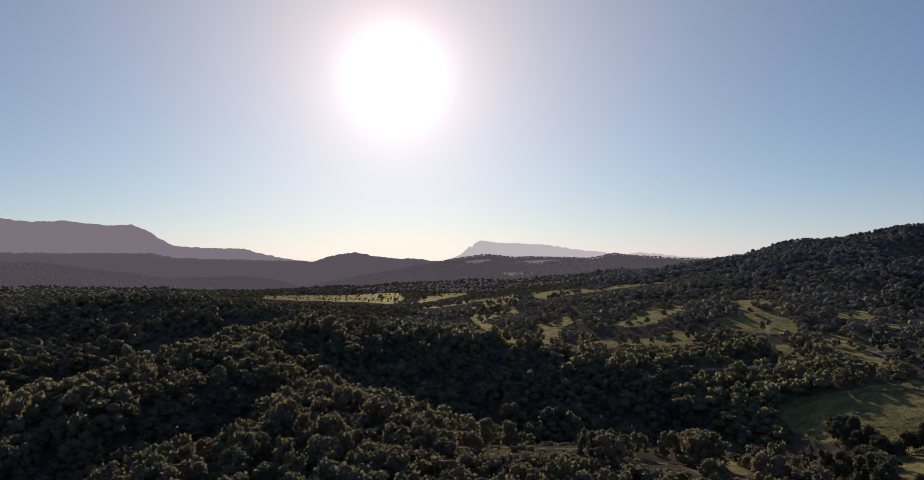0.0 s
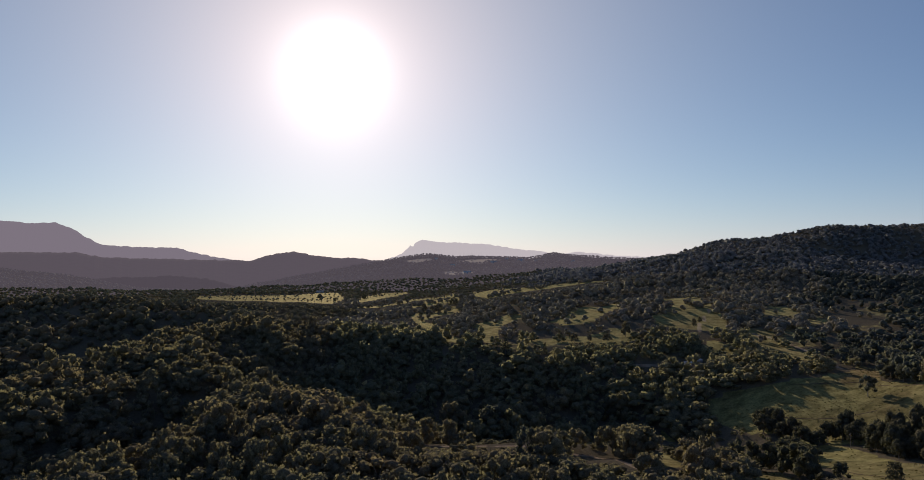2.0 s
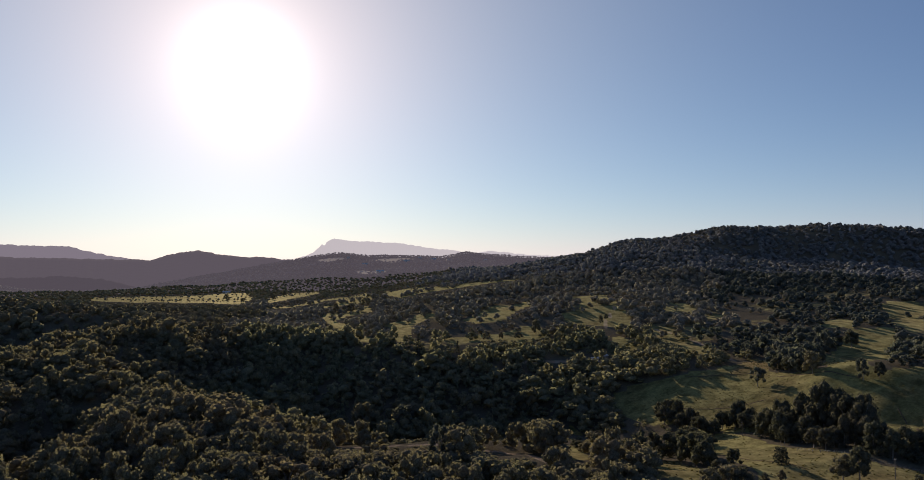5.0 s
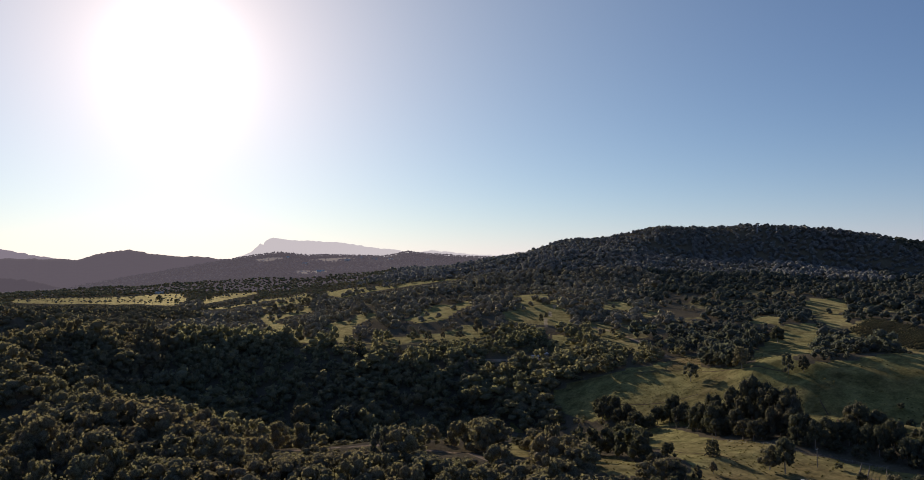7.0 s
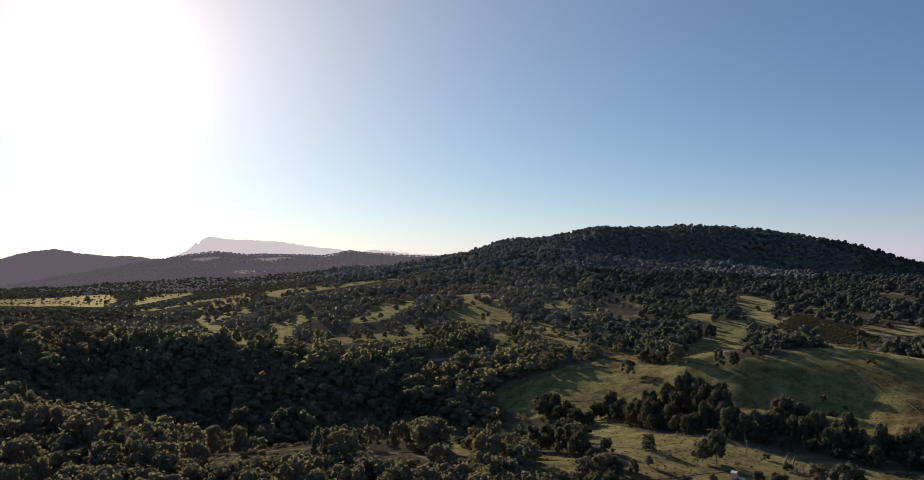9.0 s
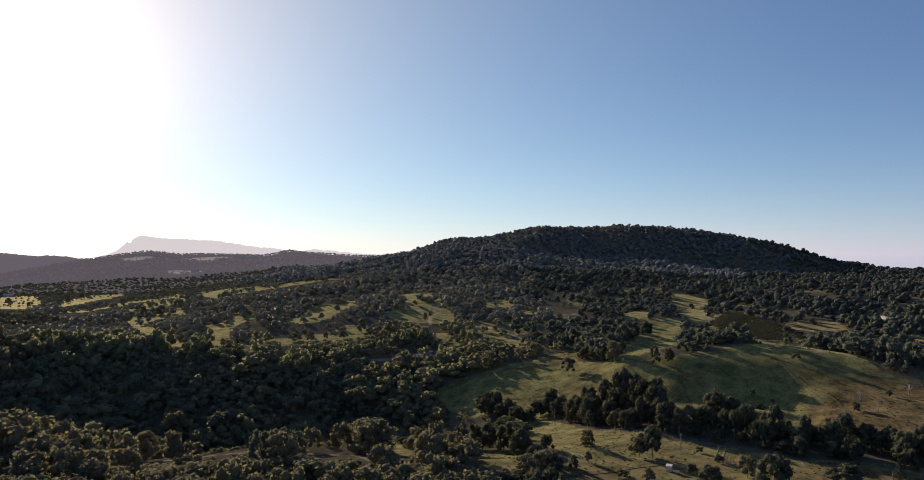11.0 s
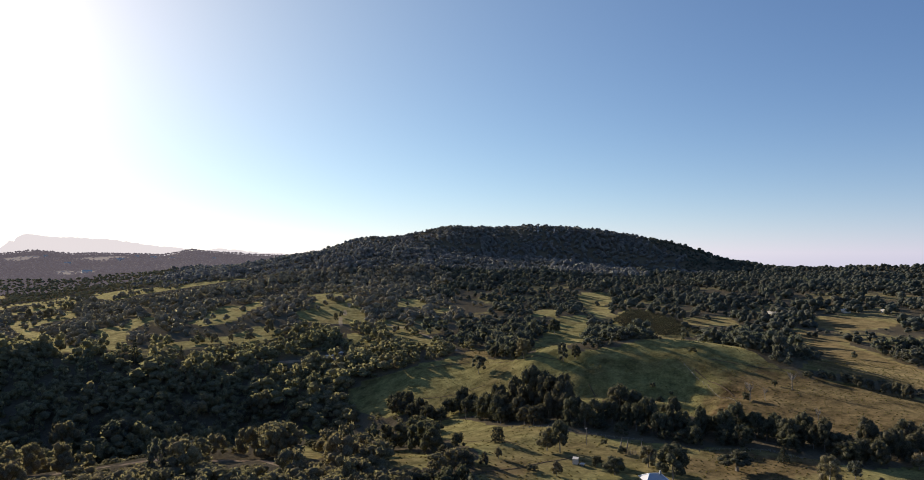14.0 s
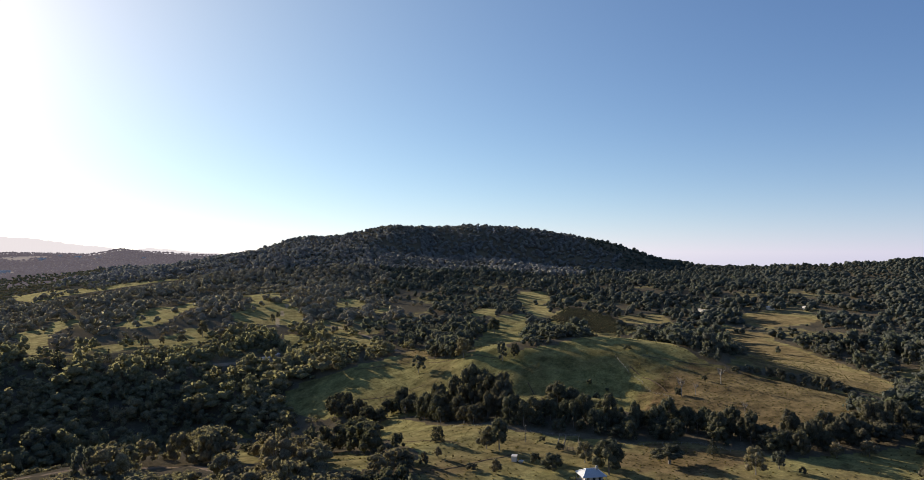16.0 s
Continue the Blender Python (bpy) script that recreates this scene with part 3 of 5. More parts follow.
def clumped(rng, cen, level, quads, size, flat=0.82, spread=0.82):
    """A crown out of uneven leaf clumps (x, y, z, radius) with tufts that break their outline."""
    bv, bf = BALLS[level]
    vs, fs, off = [], [], 0
    for x, y, z, r in cen:
        lump = 0.82 + rng.uniform(-0.18, 0.15, len(bv))
        a = rng.uniform(0, 6.2832)
        c, s = math.cos(a), math.sin(a)
        v = bv * lump[:, None] * r
        v = np.stack([v[:, 0] * c - v[:, 1] * s + x, v[:, 0] * s + v[:, 1] * c + y, v[:, 2] * flat + z], 1)
        vs.append(v)
        fs.append(bf + off)
        off += len(v)
    if quads:
        cen = np.array(cen)
        pick = rng.randint(0, len(cen), quads)
        d = rng.normal(size=(quads, 3))
        d[:, 2] = d[:, 2] * 0.9 + 0.35
        d /= np.linalg.norm(d, axis=1)[:, None]
        mid = cen[pick, :3] + d * (cen[pick, 3] * rng.uniform(spread, 1.1, quads))[:, None] * np.array([1, 1, flat])
        v, f = tufts(rng, mid, d, size, 0.5)
        vs.append(v)
        fs.append(f + off)
    return np.vstack(vs), np.vstack(fs)


def crown_cloud(rng, clumps, level, quads, size, open_crown=1.0, spread=0.78):
    """A rounded crown in a unit box: width 1 (x, y), height 0 to 1."""
    cen = []
    few = clumps < 5
    for k in range(clumps):
        a = 2.399 * k + rng.uniform(-0.5, 0.5)
        h = (k + 0.5) / clumps
        rad = (0.20 if few else 0.33) * math.sqrt(max(0.0, 1 - (1.15 * h - 0.2) ** 2)) * rng.uniform(0.6, 1.1)
        r = rng.uniform(0.24, 0.34) if few else open_crown * rng.uniform(0.12, 0.20) * (1 if clumps > 9 else 1.25)
        cen.append((rad * math.cos(a), rad * math.sin(a), 0.26 + (0.40 if few else 0.56) * h + rng.uniform(-0.05, 0.05), r))
    return clumped(rng, cen, level, quads, size, spread=spread)


RNG = np.random.RandomState(11)
LEVELS = [[crown_cloud(RNG, c, lv, q, s, spread=sp) for _ in range(6)] for c, lv, q, s, sp in
          ((14, 1, 280, 0.042, 0.80), (6, 1, 96, 0.070, 0.78), (3, 1, 12, 0.095, 0.74), (2, 1, 0, 0, 1), (1, 1, 0, 0, 1), (1, 0, 0, 0, 1))]


def quads_of(n):
    return np.arange(4 * n).reshape(-1, 4)


def trunk_mesh(bm, height, radius, rng, limbs=4):
    """A tapered trunk that leans a little and parts into limbs."""
    def tube(p0, p1, r0, r1, sides=6):
        axis = (p1 - p0).normalized()
        q = axis.to_track_quat("Z", "Y")
        rings = []
        for p, r in ((p0, r0), (p1, r1)):
            rings.append([bm.verts.new(p + q @ Vector((r * math.cos(6.2832 * k / sides), r * math.sin(6.2832 * k / sides), 0))) for k in range(sides)])
        for k in range(sides):
            bm.faces.new((rings[0][k], rings[0][(k + 1) % sides], rings[1][(k + 1) % sides], rings[1][k]))
        bm.faces.new(rings[1])
    fork = Vector((rng.uniform(-0.04, 0.04) * height, rng.uniform(-0.04, 0.04) * height, height * 0.45))
    tube(Vector((0, 0, -0.4)), fork, radius, radius * 0.7)
    for k in range(limbs):
        a = 6.2832 * k / limbs + rng.uniform(-0.5, 0.5)
        tip = Vector((math.cos(a) * 0.22 * height, math.sin(a) * 0.22 * height, height * rng.uniform(0.68, 0.85)))
        tube(fork, tip, radius * 0.5, radius * 0.15, 5)


def scatter(spacing, r0, r1, az0, az1, seed):
    """Jittered points over a sector of the land."""
    rng = np.random.RandomState(seed)
    lim = r1
    g = np.arange(-lim, lim, spacing)
    gx, gy = np.meshgrid(g, g)
    gx = gx + rng.uniform(-0.42, 0.42, gx.shape) * spacing
    gy = gy + rng.uniform(-0.42, 0.42, gy.shape) * spacing
    x, y = gx.ravel(), gy.ravel()
    r, az = np.hypot(x, y), np.degrees(np.arctan2(x, y))
    ok = (r >= r0) & (r < r1) & (az > az0) & (az < az1)
    return x[ok], y[ok], rng


def wooded(x, y, rng, height=11.0):
    """Which points carry a tree: off the fields, their edges and the tracks; thinner in the open valley."""
    r, az = np.hypot(x, y), np.degrees(np.arctan2(x, y))
    g, d, b = cover(x, y)
    drop = np.maximum(EYE_Z - ground(x, y), 20.0)
    for share in (0.25, 0.5, 0.75):
        k = drop / np.maximum(drop - share * height, 8.0)
        reach = np.minimum(k, 1.25)
        g = np.maximum(g, cover(x * reach, y * reach)[0])
    for half, line in TRACKS:
        b = np.maximum(b, line_distance(x, y, line) < half + 3.0)
    chance = np.ones(len(x))
    open_valley = ease(az, 3, 10) * ease(r, 560, 640) * (1 - ease(r, 1120, 1280))
    chance *= 1 - open_valley * np.clip(0.24 + 0.85 * lattice(x, y, 60), 0.03, 0.8)
    chance *= np.where((lattice(x + 500, y, 26) < -0.5) & (r > 560), 0.5, 1.0)
    plain = (az < 4) & (r > 1050) & (r < 1720)
    stray = plain & (rng.uniform(size=len(x)) < 0.07 + 0.6 * (lattice(x, y, 38) > 0.22))
    lone = (g > 0.5) & (r > 620) & (rng.uniform(size=len(x)) < np.where(az < 30, np.where(r > 1180, 0.12, 0.04) + np.where(r > 1180, 0.4, 0.22) * (lattice(x + 40, y, 33) > 0.3), 0.012))
    return ((g < 0.5) & (b < 0.3) & (rng.uniform(size=len(x)) < chance)) | stray | (lone & (b < 0.2))


def head_room(x, y, reach=1.75, far=720):
    """How tall a tree may stand without hiding a clearing or a track behind it from the lookout."""
    base, room = ground(x, y), np.full(len(x), 30.0)
    for s in np.linspace(1.02, reach, 26):
        px, py = x * s, y * s
        key = (cover(px, py)[0] > 0.6) & (np.hypot(px, py) < far)
        key |= (line_distance(px, py, TRACKS[0][1]) < 3.5) | (line_distance(px, py, TRACKS[1][1]) < 4.0)
        sight = EYE_Z - (EYE_Z - ground(px, py)) / s
        room = np.where(key, np.minimum(room, sight - base), room)
    # low regrowth on the near bank of the gully; lone trees of the plain stand free
    r, az = np.hypot(x, y), np.degrees(np.arctan2(x, y))
    bank = (az > 4) & (az < 30) & (r > 340) & (r < 475)
    room = np.where(bank, np.minimum(room, EYE_Z - 0.264 * r - base), room)
    room = np.where(bank, np.maximum(room, 3.4), room)
    return np.where((r > 620) & (cover(x, y)[0] > 0.5), 10.0, room)


def in_sight(x, y, rng):
    """Slopes that lie behind others carry fewer trees."""
    r = np.hypot(x, y)
    horizon = np.full(len(x), -9.0)
    for s in np.linspace(0.12, 0.96, 26):
        px, py = x * s, y * s
        horizon = np.maximum(horizon, np.where(r * s > 190, (ground(px, py) + 4 - EYE_Z) / (r * s), -9))
    return ((ground(x, y) + 18 - EYE_Z) / r > horizon) | (rng.uniform(size=len(x)) < 0.3)


def stuff_of(name, label, x, y, rng, level, height, width, mat, sink=0.12, room=None):
    """Many trees as one mesh of crowns standing on the land."""
    n = len(x)
    z = ground(x, y)
    var = rng.randint(0, 6, n)
    rot = rng.uniform(0, 6.2832, n)
    h = rng.uniform(*height, n) * (1 + 0.30 * lattice(x, y, 70) + 0.24 * lattice(x, y, 27)) * np.exp(rng.normal(size=n) * (0.14 if level < 2 else 0.05))
    if room is not None:
        h = np.minimum(h, room)
    w = rng.uniform(*width, n) * np.exp(rng.normal(size=n) * (0.24 if level < 2 else 0.15)) * np.minimum(0.45 + 0.55 * h / np.mean(height), 1.2)
    w = np.minimum(w, 1.5 * h)
    h = np.minimum(h, 1.5 * w)
    vs, fs, off = [], [], 0
    for k in range(6):
        m = np.where(var == k)[0]
        t, f = LEVELS[level][k]
        c, s = np.cos(rot[m])[:, None], np.sin(rot[m])[:, None]
        px = (t[:, 0] * c - t[:, 1] * s) * w[m][:, None] + x[m][:, None]
        py = (t[:, 0] * s + t[:, 1] * c) * w[m][:, None] + y[m][:, None]
        pz = (t[:, 2] - sink) * h[m][:, None] + z[m][:, None]
        vs.append(np.stack([px, py, pz], -1).reshape(-1, 3))
        fs.append((f[None] + (np.arange(len(m)) * len(t))[:, None, None]).reshape(-1, 3) + off)
        off += len(m) * len(t)
    ob = mesh_object(name, np.vstack(vs), np.vstack(fs), mat, True)
    return tagged(ob, label, "woodland", kind="stuff")


def gum_prototypes():
    made = []
    rng = random.Random(5)
    for k in range(6):
        root = new("gum_tree")
        bm = bmesh.new()
        trunk_mesh(bm, 1.0, 0.022, rng)
        part("trunk", bm, MAT_BARK, root, "pale grey bark")
        v, f = LEVELS[0][k]
        mesh_object("crown", v, f, MAT_GUM, True, parent=root)
        tagged(root, "tall eucalypt with a rounded olive-green crown in dense forest", "tree", "trees of the near forest")
        made.append(root)
    return made


def build_woods():
    # nearest forest: single trees first, then the joined rest
    x, y, rng = scatter(10.6, 200, 400, -37, 78, 1)
    room = head_room(x, y)
    ok = wooded(x, y, rng, 0.0) & (room > 3.5)
    x, y, room = x[ok], y[ok], room[ok]
    r, az = np.hypot(x, y), np.degrees(np.arctan2(x, y))
    near = np.argsort(r + 200 * (az > 30))[:290]
    mask = np.zeros(len(x), bool)
    mask[near] = True
    protos = gum_prototypes()
    used = set()
    for i in near:
        k = rng.randint(0, 6)
        h, w, a = min(rng.uniform(10, 20), room[i]), rng.uniform(11, 20.5), rng.uniform(0, 360)
        w *= min(1.0, 0.45 + 0.05 * h)
        m = pose(x[i], y[i], float(ground(x[i], y[i])) - 1.0, 0, 0, a) @ Matrix.Diagonal((w, w, h, 1))
        if k not in used:
            used.add(k)
            protos[k].matrix_basis = m
        else:
            one = copy_thing(protos[k], Matrix.Identity(4))
            one.matrix_basis = m
    # gully and creek woods: their shade is painted in by the darker leaves
    deep = (az >= 24) | ((az > 9) & (r > 352))
    spur, flat = ~mask & ~deep, ~mask & deep
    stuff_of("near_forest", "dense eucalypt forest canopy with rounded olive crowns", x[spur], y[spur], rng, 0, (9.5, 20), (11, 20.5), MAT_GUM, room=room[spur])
    stuff_of("creek_forest", "dark dense woods along the creek below the pasture", x[flat], y[flat], rng, 0, (11, 19), (8.5, 14), MAT_SHRUB_SHADE, room=room[flat])
    for name, sp, r0, r1, lvl, seed in (("forest", 10.2, 400, 700, 1, 2), ("far_forest", 11.6, 700, 1300, 2, 3)):
        x, y, rng = scatter(sp, r0, r1, -38, 79, seed)
        room = head_room(x, y) if r1 < 800 else head_room(x, y, 1.35, 1720)
        ok = wooded(x, y, rng, 0.0) & (room > 2.5) & in_sight(x, y, rng)
        if lvl == 1:
            # side and west are taken off; only the rest gets the haze-lightened leaves
            side = ok & (np.degrees(np.arctan2(x, y)) + 3 * lattice(x, y, 60) > 33)
            stuff_of("valley_forest", "dark woodland between the valley paddocks", x[side], y[side], rng, lvl, (9, 20), (9.5, 19), MAT_EAST, room=room[side])
            ok &= ~side
            west = ok & (np.degrees(np.arctan2(x, y)) + 3 * lattice(x, y, 60) < -7)
            stuff_of("gully_forest", "olive eucalypt forest on the spurs and gullies", x[west], y[west], rng, lvl, (9, 20), (9.5, 20), MAT_GUM, room=room[west])
            ok &= ~west
        if lvl == 2:
            # haze by bearing: lifted leaf colour in the middle, plain ones to the sides
            turn = np.degrees(np.arctan2(x, y)) + 4 * lattice(x, y, 90)
            east, west = ok & (turn > 34), ok & (turn < -5)
            stuff_of("spur_forest", "olive-brown eucalypt forest on the far side of the spur", x[west], y[west], rng, lvl, (8, 17), (9.5, 17.5), MAT_GUM, room=room[west])
            stuff_of("upland_forest", "dark woodland on the slopes beyond the fence lines", x[east], y[east], rng, lvl, (8, 17), (9.5, 17.5), MAT_EAST, room=room[east])
            ok &= ~east & ~west
        stuff_of(name, "dark green eucalypt woodland on rolling slopes", x[ok], y[ok], rng, lvl, (9, 20) if lvl == 1 else (8, 17), (9.5, 20) if lvl == 1 else (9.5, 17.5), MAT_SLOPE if lvl == 1 else MAT_HAZED_WOODS, room=room[ok])
    x, y, rng = scatter(12.8, 1300, 1990, -38, 79, 4)
    left = np.degrees(np.arctan2(x, y)) + 4 * lattice(x, y, 90) + rng.uniform(-1.5, 1.5, len(x)) < 12
    room = head_room(x, y, 1.3, 1720)
    foot = wooded(x, y, rng, 0.0) & left & (room > 2.5)
    lone = foot & (cover(x, y)[0] > 0.5)
    foot &= ~lone
    stuff_of("plain_trees", "scattered leafy trees and hedges on the open plain", x[lone], y[lone], rng, 4, (6, 11), (7, 11), MAT_HAZED_WOODS, room=room[lone])
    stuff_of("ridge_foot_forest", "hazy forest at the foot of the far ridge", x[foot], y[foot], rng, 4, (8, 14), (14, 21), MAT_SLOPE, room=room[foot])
    ok = wooded(x, y, rng) & ~left & in_sight(x, y, rng)
    # past this bearing the leaves go without the haze tint
    east = ok & (np.degrees(np.arctan2(x, y)) + 4 * lattice(x, y, 90) > 51)
    stuff_of("skyline_forest", "dark forest along the lower skyline ridge", x[east], y[east], rng, 3, (8, 17), (11, 19), MAT_EAST)
    ok &= ~east
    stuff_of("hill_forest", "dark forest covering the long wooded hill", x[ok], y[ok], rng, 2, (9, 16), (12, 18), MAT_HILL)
    x, y, rng = scatter(15.5, 1990, 2880, -40, 27, 5)
    ok = (hilltop_clearing(x, y) < 0.4) | (rng.uniform(size=len(x)) < 0.12)
    x, y = x[ok], y[ok]
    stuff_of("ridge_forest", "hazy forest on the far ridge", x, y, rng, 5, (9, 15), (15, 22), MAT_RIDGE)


build_woods()


# ---- single trees ----
def pine_cloud(rng, quads, size, tiers=9, top=0.04, low=0.5):
    """A conifer crown: tiers of drooping branch tufts round a straight stem, in a unit box."""
    tier = rng.randint(0, tiers, quads)
    h = 0.14 + 0.84 * (tier + rng.uniform(-0.22, 0.22, quads)) / tiers
    reach = (top + (low - top) * (1 - h)) * np.sqrt(rng.uniform(0.05, 1, quads))
    a = rng.uniform(0, 6.2832, quads)
    mid = np.stack([reach * np.cos(a), reach * np.sin(a), h - 0.12 * reach], 1)
    up = np.stack([0.5 * np.cos(a), 0.5 * np.sin(a), 1 + 0 * a], 1)
    return tufts(rng, mid, up, size, 0.5)


def dome_cloud(rng, quads, size):
    """A broad low crown: a wide dome of clumps with a level underside."""
    n = 34
    a, rad = rng.uniform(0, 6.2832, n), 0.40 * np.sqrt(rng.uniform(0, 1, n))
    cen = np.stack([rad * np.cos(a), rad * np.sin(a), 0.36 + 0.46 * (1 - (rad / 0.42) ** 2) * rng.uniform(0.3, 1, n), rng.uniform(0.12, 0.17, n)], 1)
    return clumped(rng, cen, 1, quads, size)


SHAPES = {
    "gum": ([crown_cloud(RNG, 15, 1, 560, 0.032) for _ in range(4)], MAT_GUM),
    "open": ([crown_cloud(RNG, 13, 1, 420, 0.040, 0.85) for _ in range(3)], MAT_EAST),
    "dense": ([crown_cloud(RNG, 18, 1, 640, 0.030) for _ in range(3)], MAT_SHRUB_SHADE),
    "pine": ([pine_cloud(RNG, 420, 0.055) for _ in range(2)], MAT_PINE),
    "hoop": ([pine_cloud(RNG, 520, 0.07, 6, 0.30, 0.5) for _ in range(1)], MAT_PINE),
    "oak": ([dome_cloud(RNG, 900, 0.024) for _ in range(2)], MAT_SHRUB_SHADE),
    "bush": ([crown_cloud(RNG, 8, 1, 160, 0.055) for _ in range(3)], MAT_SHRUB_SHADE),
}
SHARED = {}
TREE_RNG = random.Random(21)


def single_tree(kind, name, label, x, y, height, width, group=""):
    """One tree of its own: trunk and crown, scaled to its height and width."""
    clouds, mat = SHAPES[kind]
    k = TREE_RNG.randrange(len(clouds))
    root = new(name)
    if kind != "bush":
        if (kind, k) not in SHARED:
            bm = bmesh.new()
            trunk_mesh(bm, 1.0, 0.03 if kind != "oak" else 0.045, TREE_RNG, 0 if kind in ("pine", "hoop") else 5)
            if kind in ("pine", "hoop"):
                bmesh.ops.create_cone(bm, cap_ends=True, segments=6, radius1=0.03, radius2=0.006, depth=0.62, matrix=Matrix.Translation((0, 0, 0.72)))
            SHARED[kind, k] = part("trunk", bm, MAT_BARK, root)
        else:
            new("trunk", SHARED[kind, k].data).parent = root
    if ("crown", kind, k) not in SHARED:
        v, f = clouds[k]
        SHARED["crown", kind, k] = mesh_object("crown" if kind != "bush" else "foliage", v, f, mat, True, parent=root)
    else:
        new("crown" if kind != "bush" else "foliage", SHARED["crown", kind, k].data).parent = root
    lift = -0.12 * height if kind == "bush" else -0.03 * height
    root.matrix_basis = pose(x, y, float(ground(x, y)) + lift, 0, 0, TREE_RNG.uniform(0, 360)) @ Matrix.Diagonal((width * 1.15, width * 1.15, height * (1.15 if kind == "bush" else 1.03), 1))
    return tagged(root, label, "bush" if kind == "bush" else "tree", group)


# house paddock
single_tree("hoop", "hoop_pine", "dark hoop pine with tiered tufts standing alone in pasture", 192.2, 253.3, 7.9, 6.3)
single_tree("pine", "young_pine", "small pointed conifer at the edge of dark woods", 196.9, 312.1, 6.9, 4.4)
single_tree("dense", "round_tree", "dense rounded dark green tree beside the pasture", 173.6, 259.2, 8.3, 7.0)
single_tree("bush", "bush", "round dark bush casting a long shadow on grass", 165.4, 227.2, 5.8, 4.1, "bushes in the house paddock")
single_tree("gum", "small_gum", "small bushy gum tree in the house paddock", 176.1, 231.7, 5.2, 3.5)
single_tree("gum", "branching_gum", "open-crowned gum with visible forked trunk", 202.4, 230.9, 10.5, 9.6)
single_tree("dense", "tall_gum", "tall leafy gum tree in the house paddock", 204.9, 224.6, 15.6, 8.9)
single_tree("bush", "bush", "small round bush beside the power pole", 229.1, 222.0, 3.0, 3.3, "bushes in the house paddock")
single_tree("bush", "bush", "low dark bush near the stock yard", 224.3, 206.6, 3.6, 4.4, "bushes in the house paddock")
single_tree("dense", "shade_tree", "broad dark shade tree beside the farmhouse", 201.1, 189.1, 7.7, 9.5)
single_tree("dense", "shade_tree", "dark leafy tree near the white shed", 202.6, 200.4, 5.3, 5.4)
single_tree("gum", "small_gum", "bushy gum tree before the white shed", 180.9, 200.4, 6.7, 5.1)
single_tree("bush", "bush", "low spreading bush on the slope", 177.4, 211.4, 2.8, 5.7, "bushes in the house paddock")
single_tree("dense", "large_tree", "large dense green tree behind the farmhouse", 213.9, 171.3, 15.1, 13.5)
single_tree("gum", "tall_gum", "leafy gum tree at the edge of the creek trees", 218.6, 187.5, 9.7, 8.3)
single_tree("oak", "spreading_tree", "broad low spreading tree standing alone in dry pasture", 246.4, 165.8, 9.5, 14.3)
single_tree("pine", "young_pine", "dark conifer casting a long shadow on pasture", 270.9, 160.8, 7.1, 6.1)
single_tree("gum", "tall_gum", "leafy gum tree in a dry paddock", 258.8, 135.2, 12.4, 8.8)
single_tree("open", "branching_gum", "thin-crowned gum tree in a dry paddock", 272.5, 132.5, 8.5, 6.7)
single_tree("bush", "bush", "small bush on the lower pasture", 273.3, 123.6, 3.5, 3.3, "bushes in the house paddock")
single_tree("gum", "small_gum", "small gum tree along the creek", 305.8, 124.1, 6.9, 6.5)
single_tree("gum", "small_gum", "small gum tree along the creek flat", 320.4, 116.8, 7.5, 7.6)
single_tree("gum", "tall_gum", "leafy tree at the woodland edge", 150.7, 227.6, 10.5, 10.3)
single_tree("gum", "tall_gum", "leafy tree at the woodland edge", 142.6, 226.9, 9.8, 9.2)
# the grazed hill
single_tree("open", "paddock_gum", "lone gum with a leaning crown on green pasture", 291.7, 407.3, 15.5, 11.0)
single_tree("open", "bare_gum", "tall thin-crowned gum on the hill pasture", 319.5, 347.5, 14.8, 8.6)
single_tree("dense", "round_tree", "dense dark tree on the hill pasture", 326.5, 342.5, 10.5, 7.4)
single_tree("dense", "round_tree", "dense dark tree on the upper pasture", 469.2, 522.2, 16.9, 13.4)
single_tree("gum", "round_tree", "rounded tree at the foot of the upper pasture", 313.3, 381.9, 15.7, 12.0)
for x, y, h, w in ((316.4, 421.5, 10.4, 9.1), (315.5, 407.0, 11.1, 9.8), (314.5, 395.1, 10.4, 7.9)):
    single_tree("dense", "hedge_tree", "dark tree in a row along the pasture", x, y, h, w, "row of hedge trees")
for x, y, h, w in ((247.2, 324.6, 20.5, 12.3), (249.1, 311.7, 25.5, 13.4), (250.8, 297.3, 31, 16.8), (250.6, 284.3, 26, 15.8), (249.2, 272.2, 21, 13.2),
                   (252.5, 291, 27, 12), (254, 305, 24, 11), (256, 278, 23, 12), (246, 265, 15, 10), (245, 318, 17, 10),
                   (272.6, 253.1, 17.1, 14.0), (276.0, 258.4, 15.9, 11.3), (280, 249, 14, 11), (259.5, 317.4, 16.9, 10.6), (259.1, 300.8, 16.4, 11.7)):
    single_tree("dense", "clump_tree", "dark dense tree of a clump on the hill slope", x, y, h, w, "clump on the hill slope")
for x, y, h, w in ((248.3, 353.5, 12.9, 7.5), (249.6, 341.5, 13.4, 5.9), (254.2, 338.1, 17.8, 5.5), (246.6, 364.4, 10.9, 6.8)):
    single_tree("dense", "slender_tree", "slender dark tree below the hill pasture", x, y, h, w, "slender trees below the pasture")
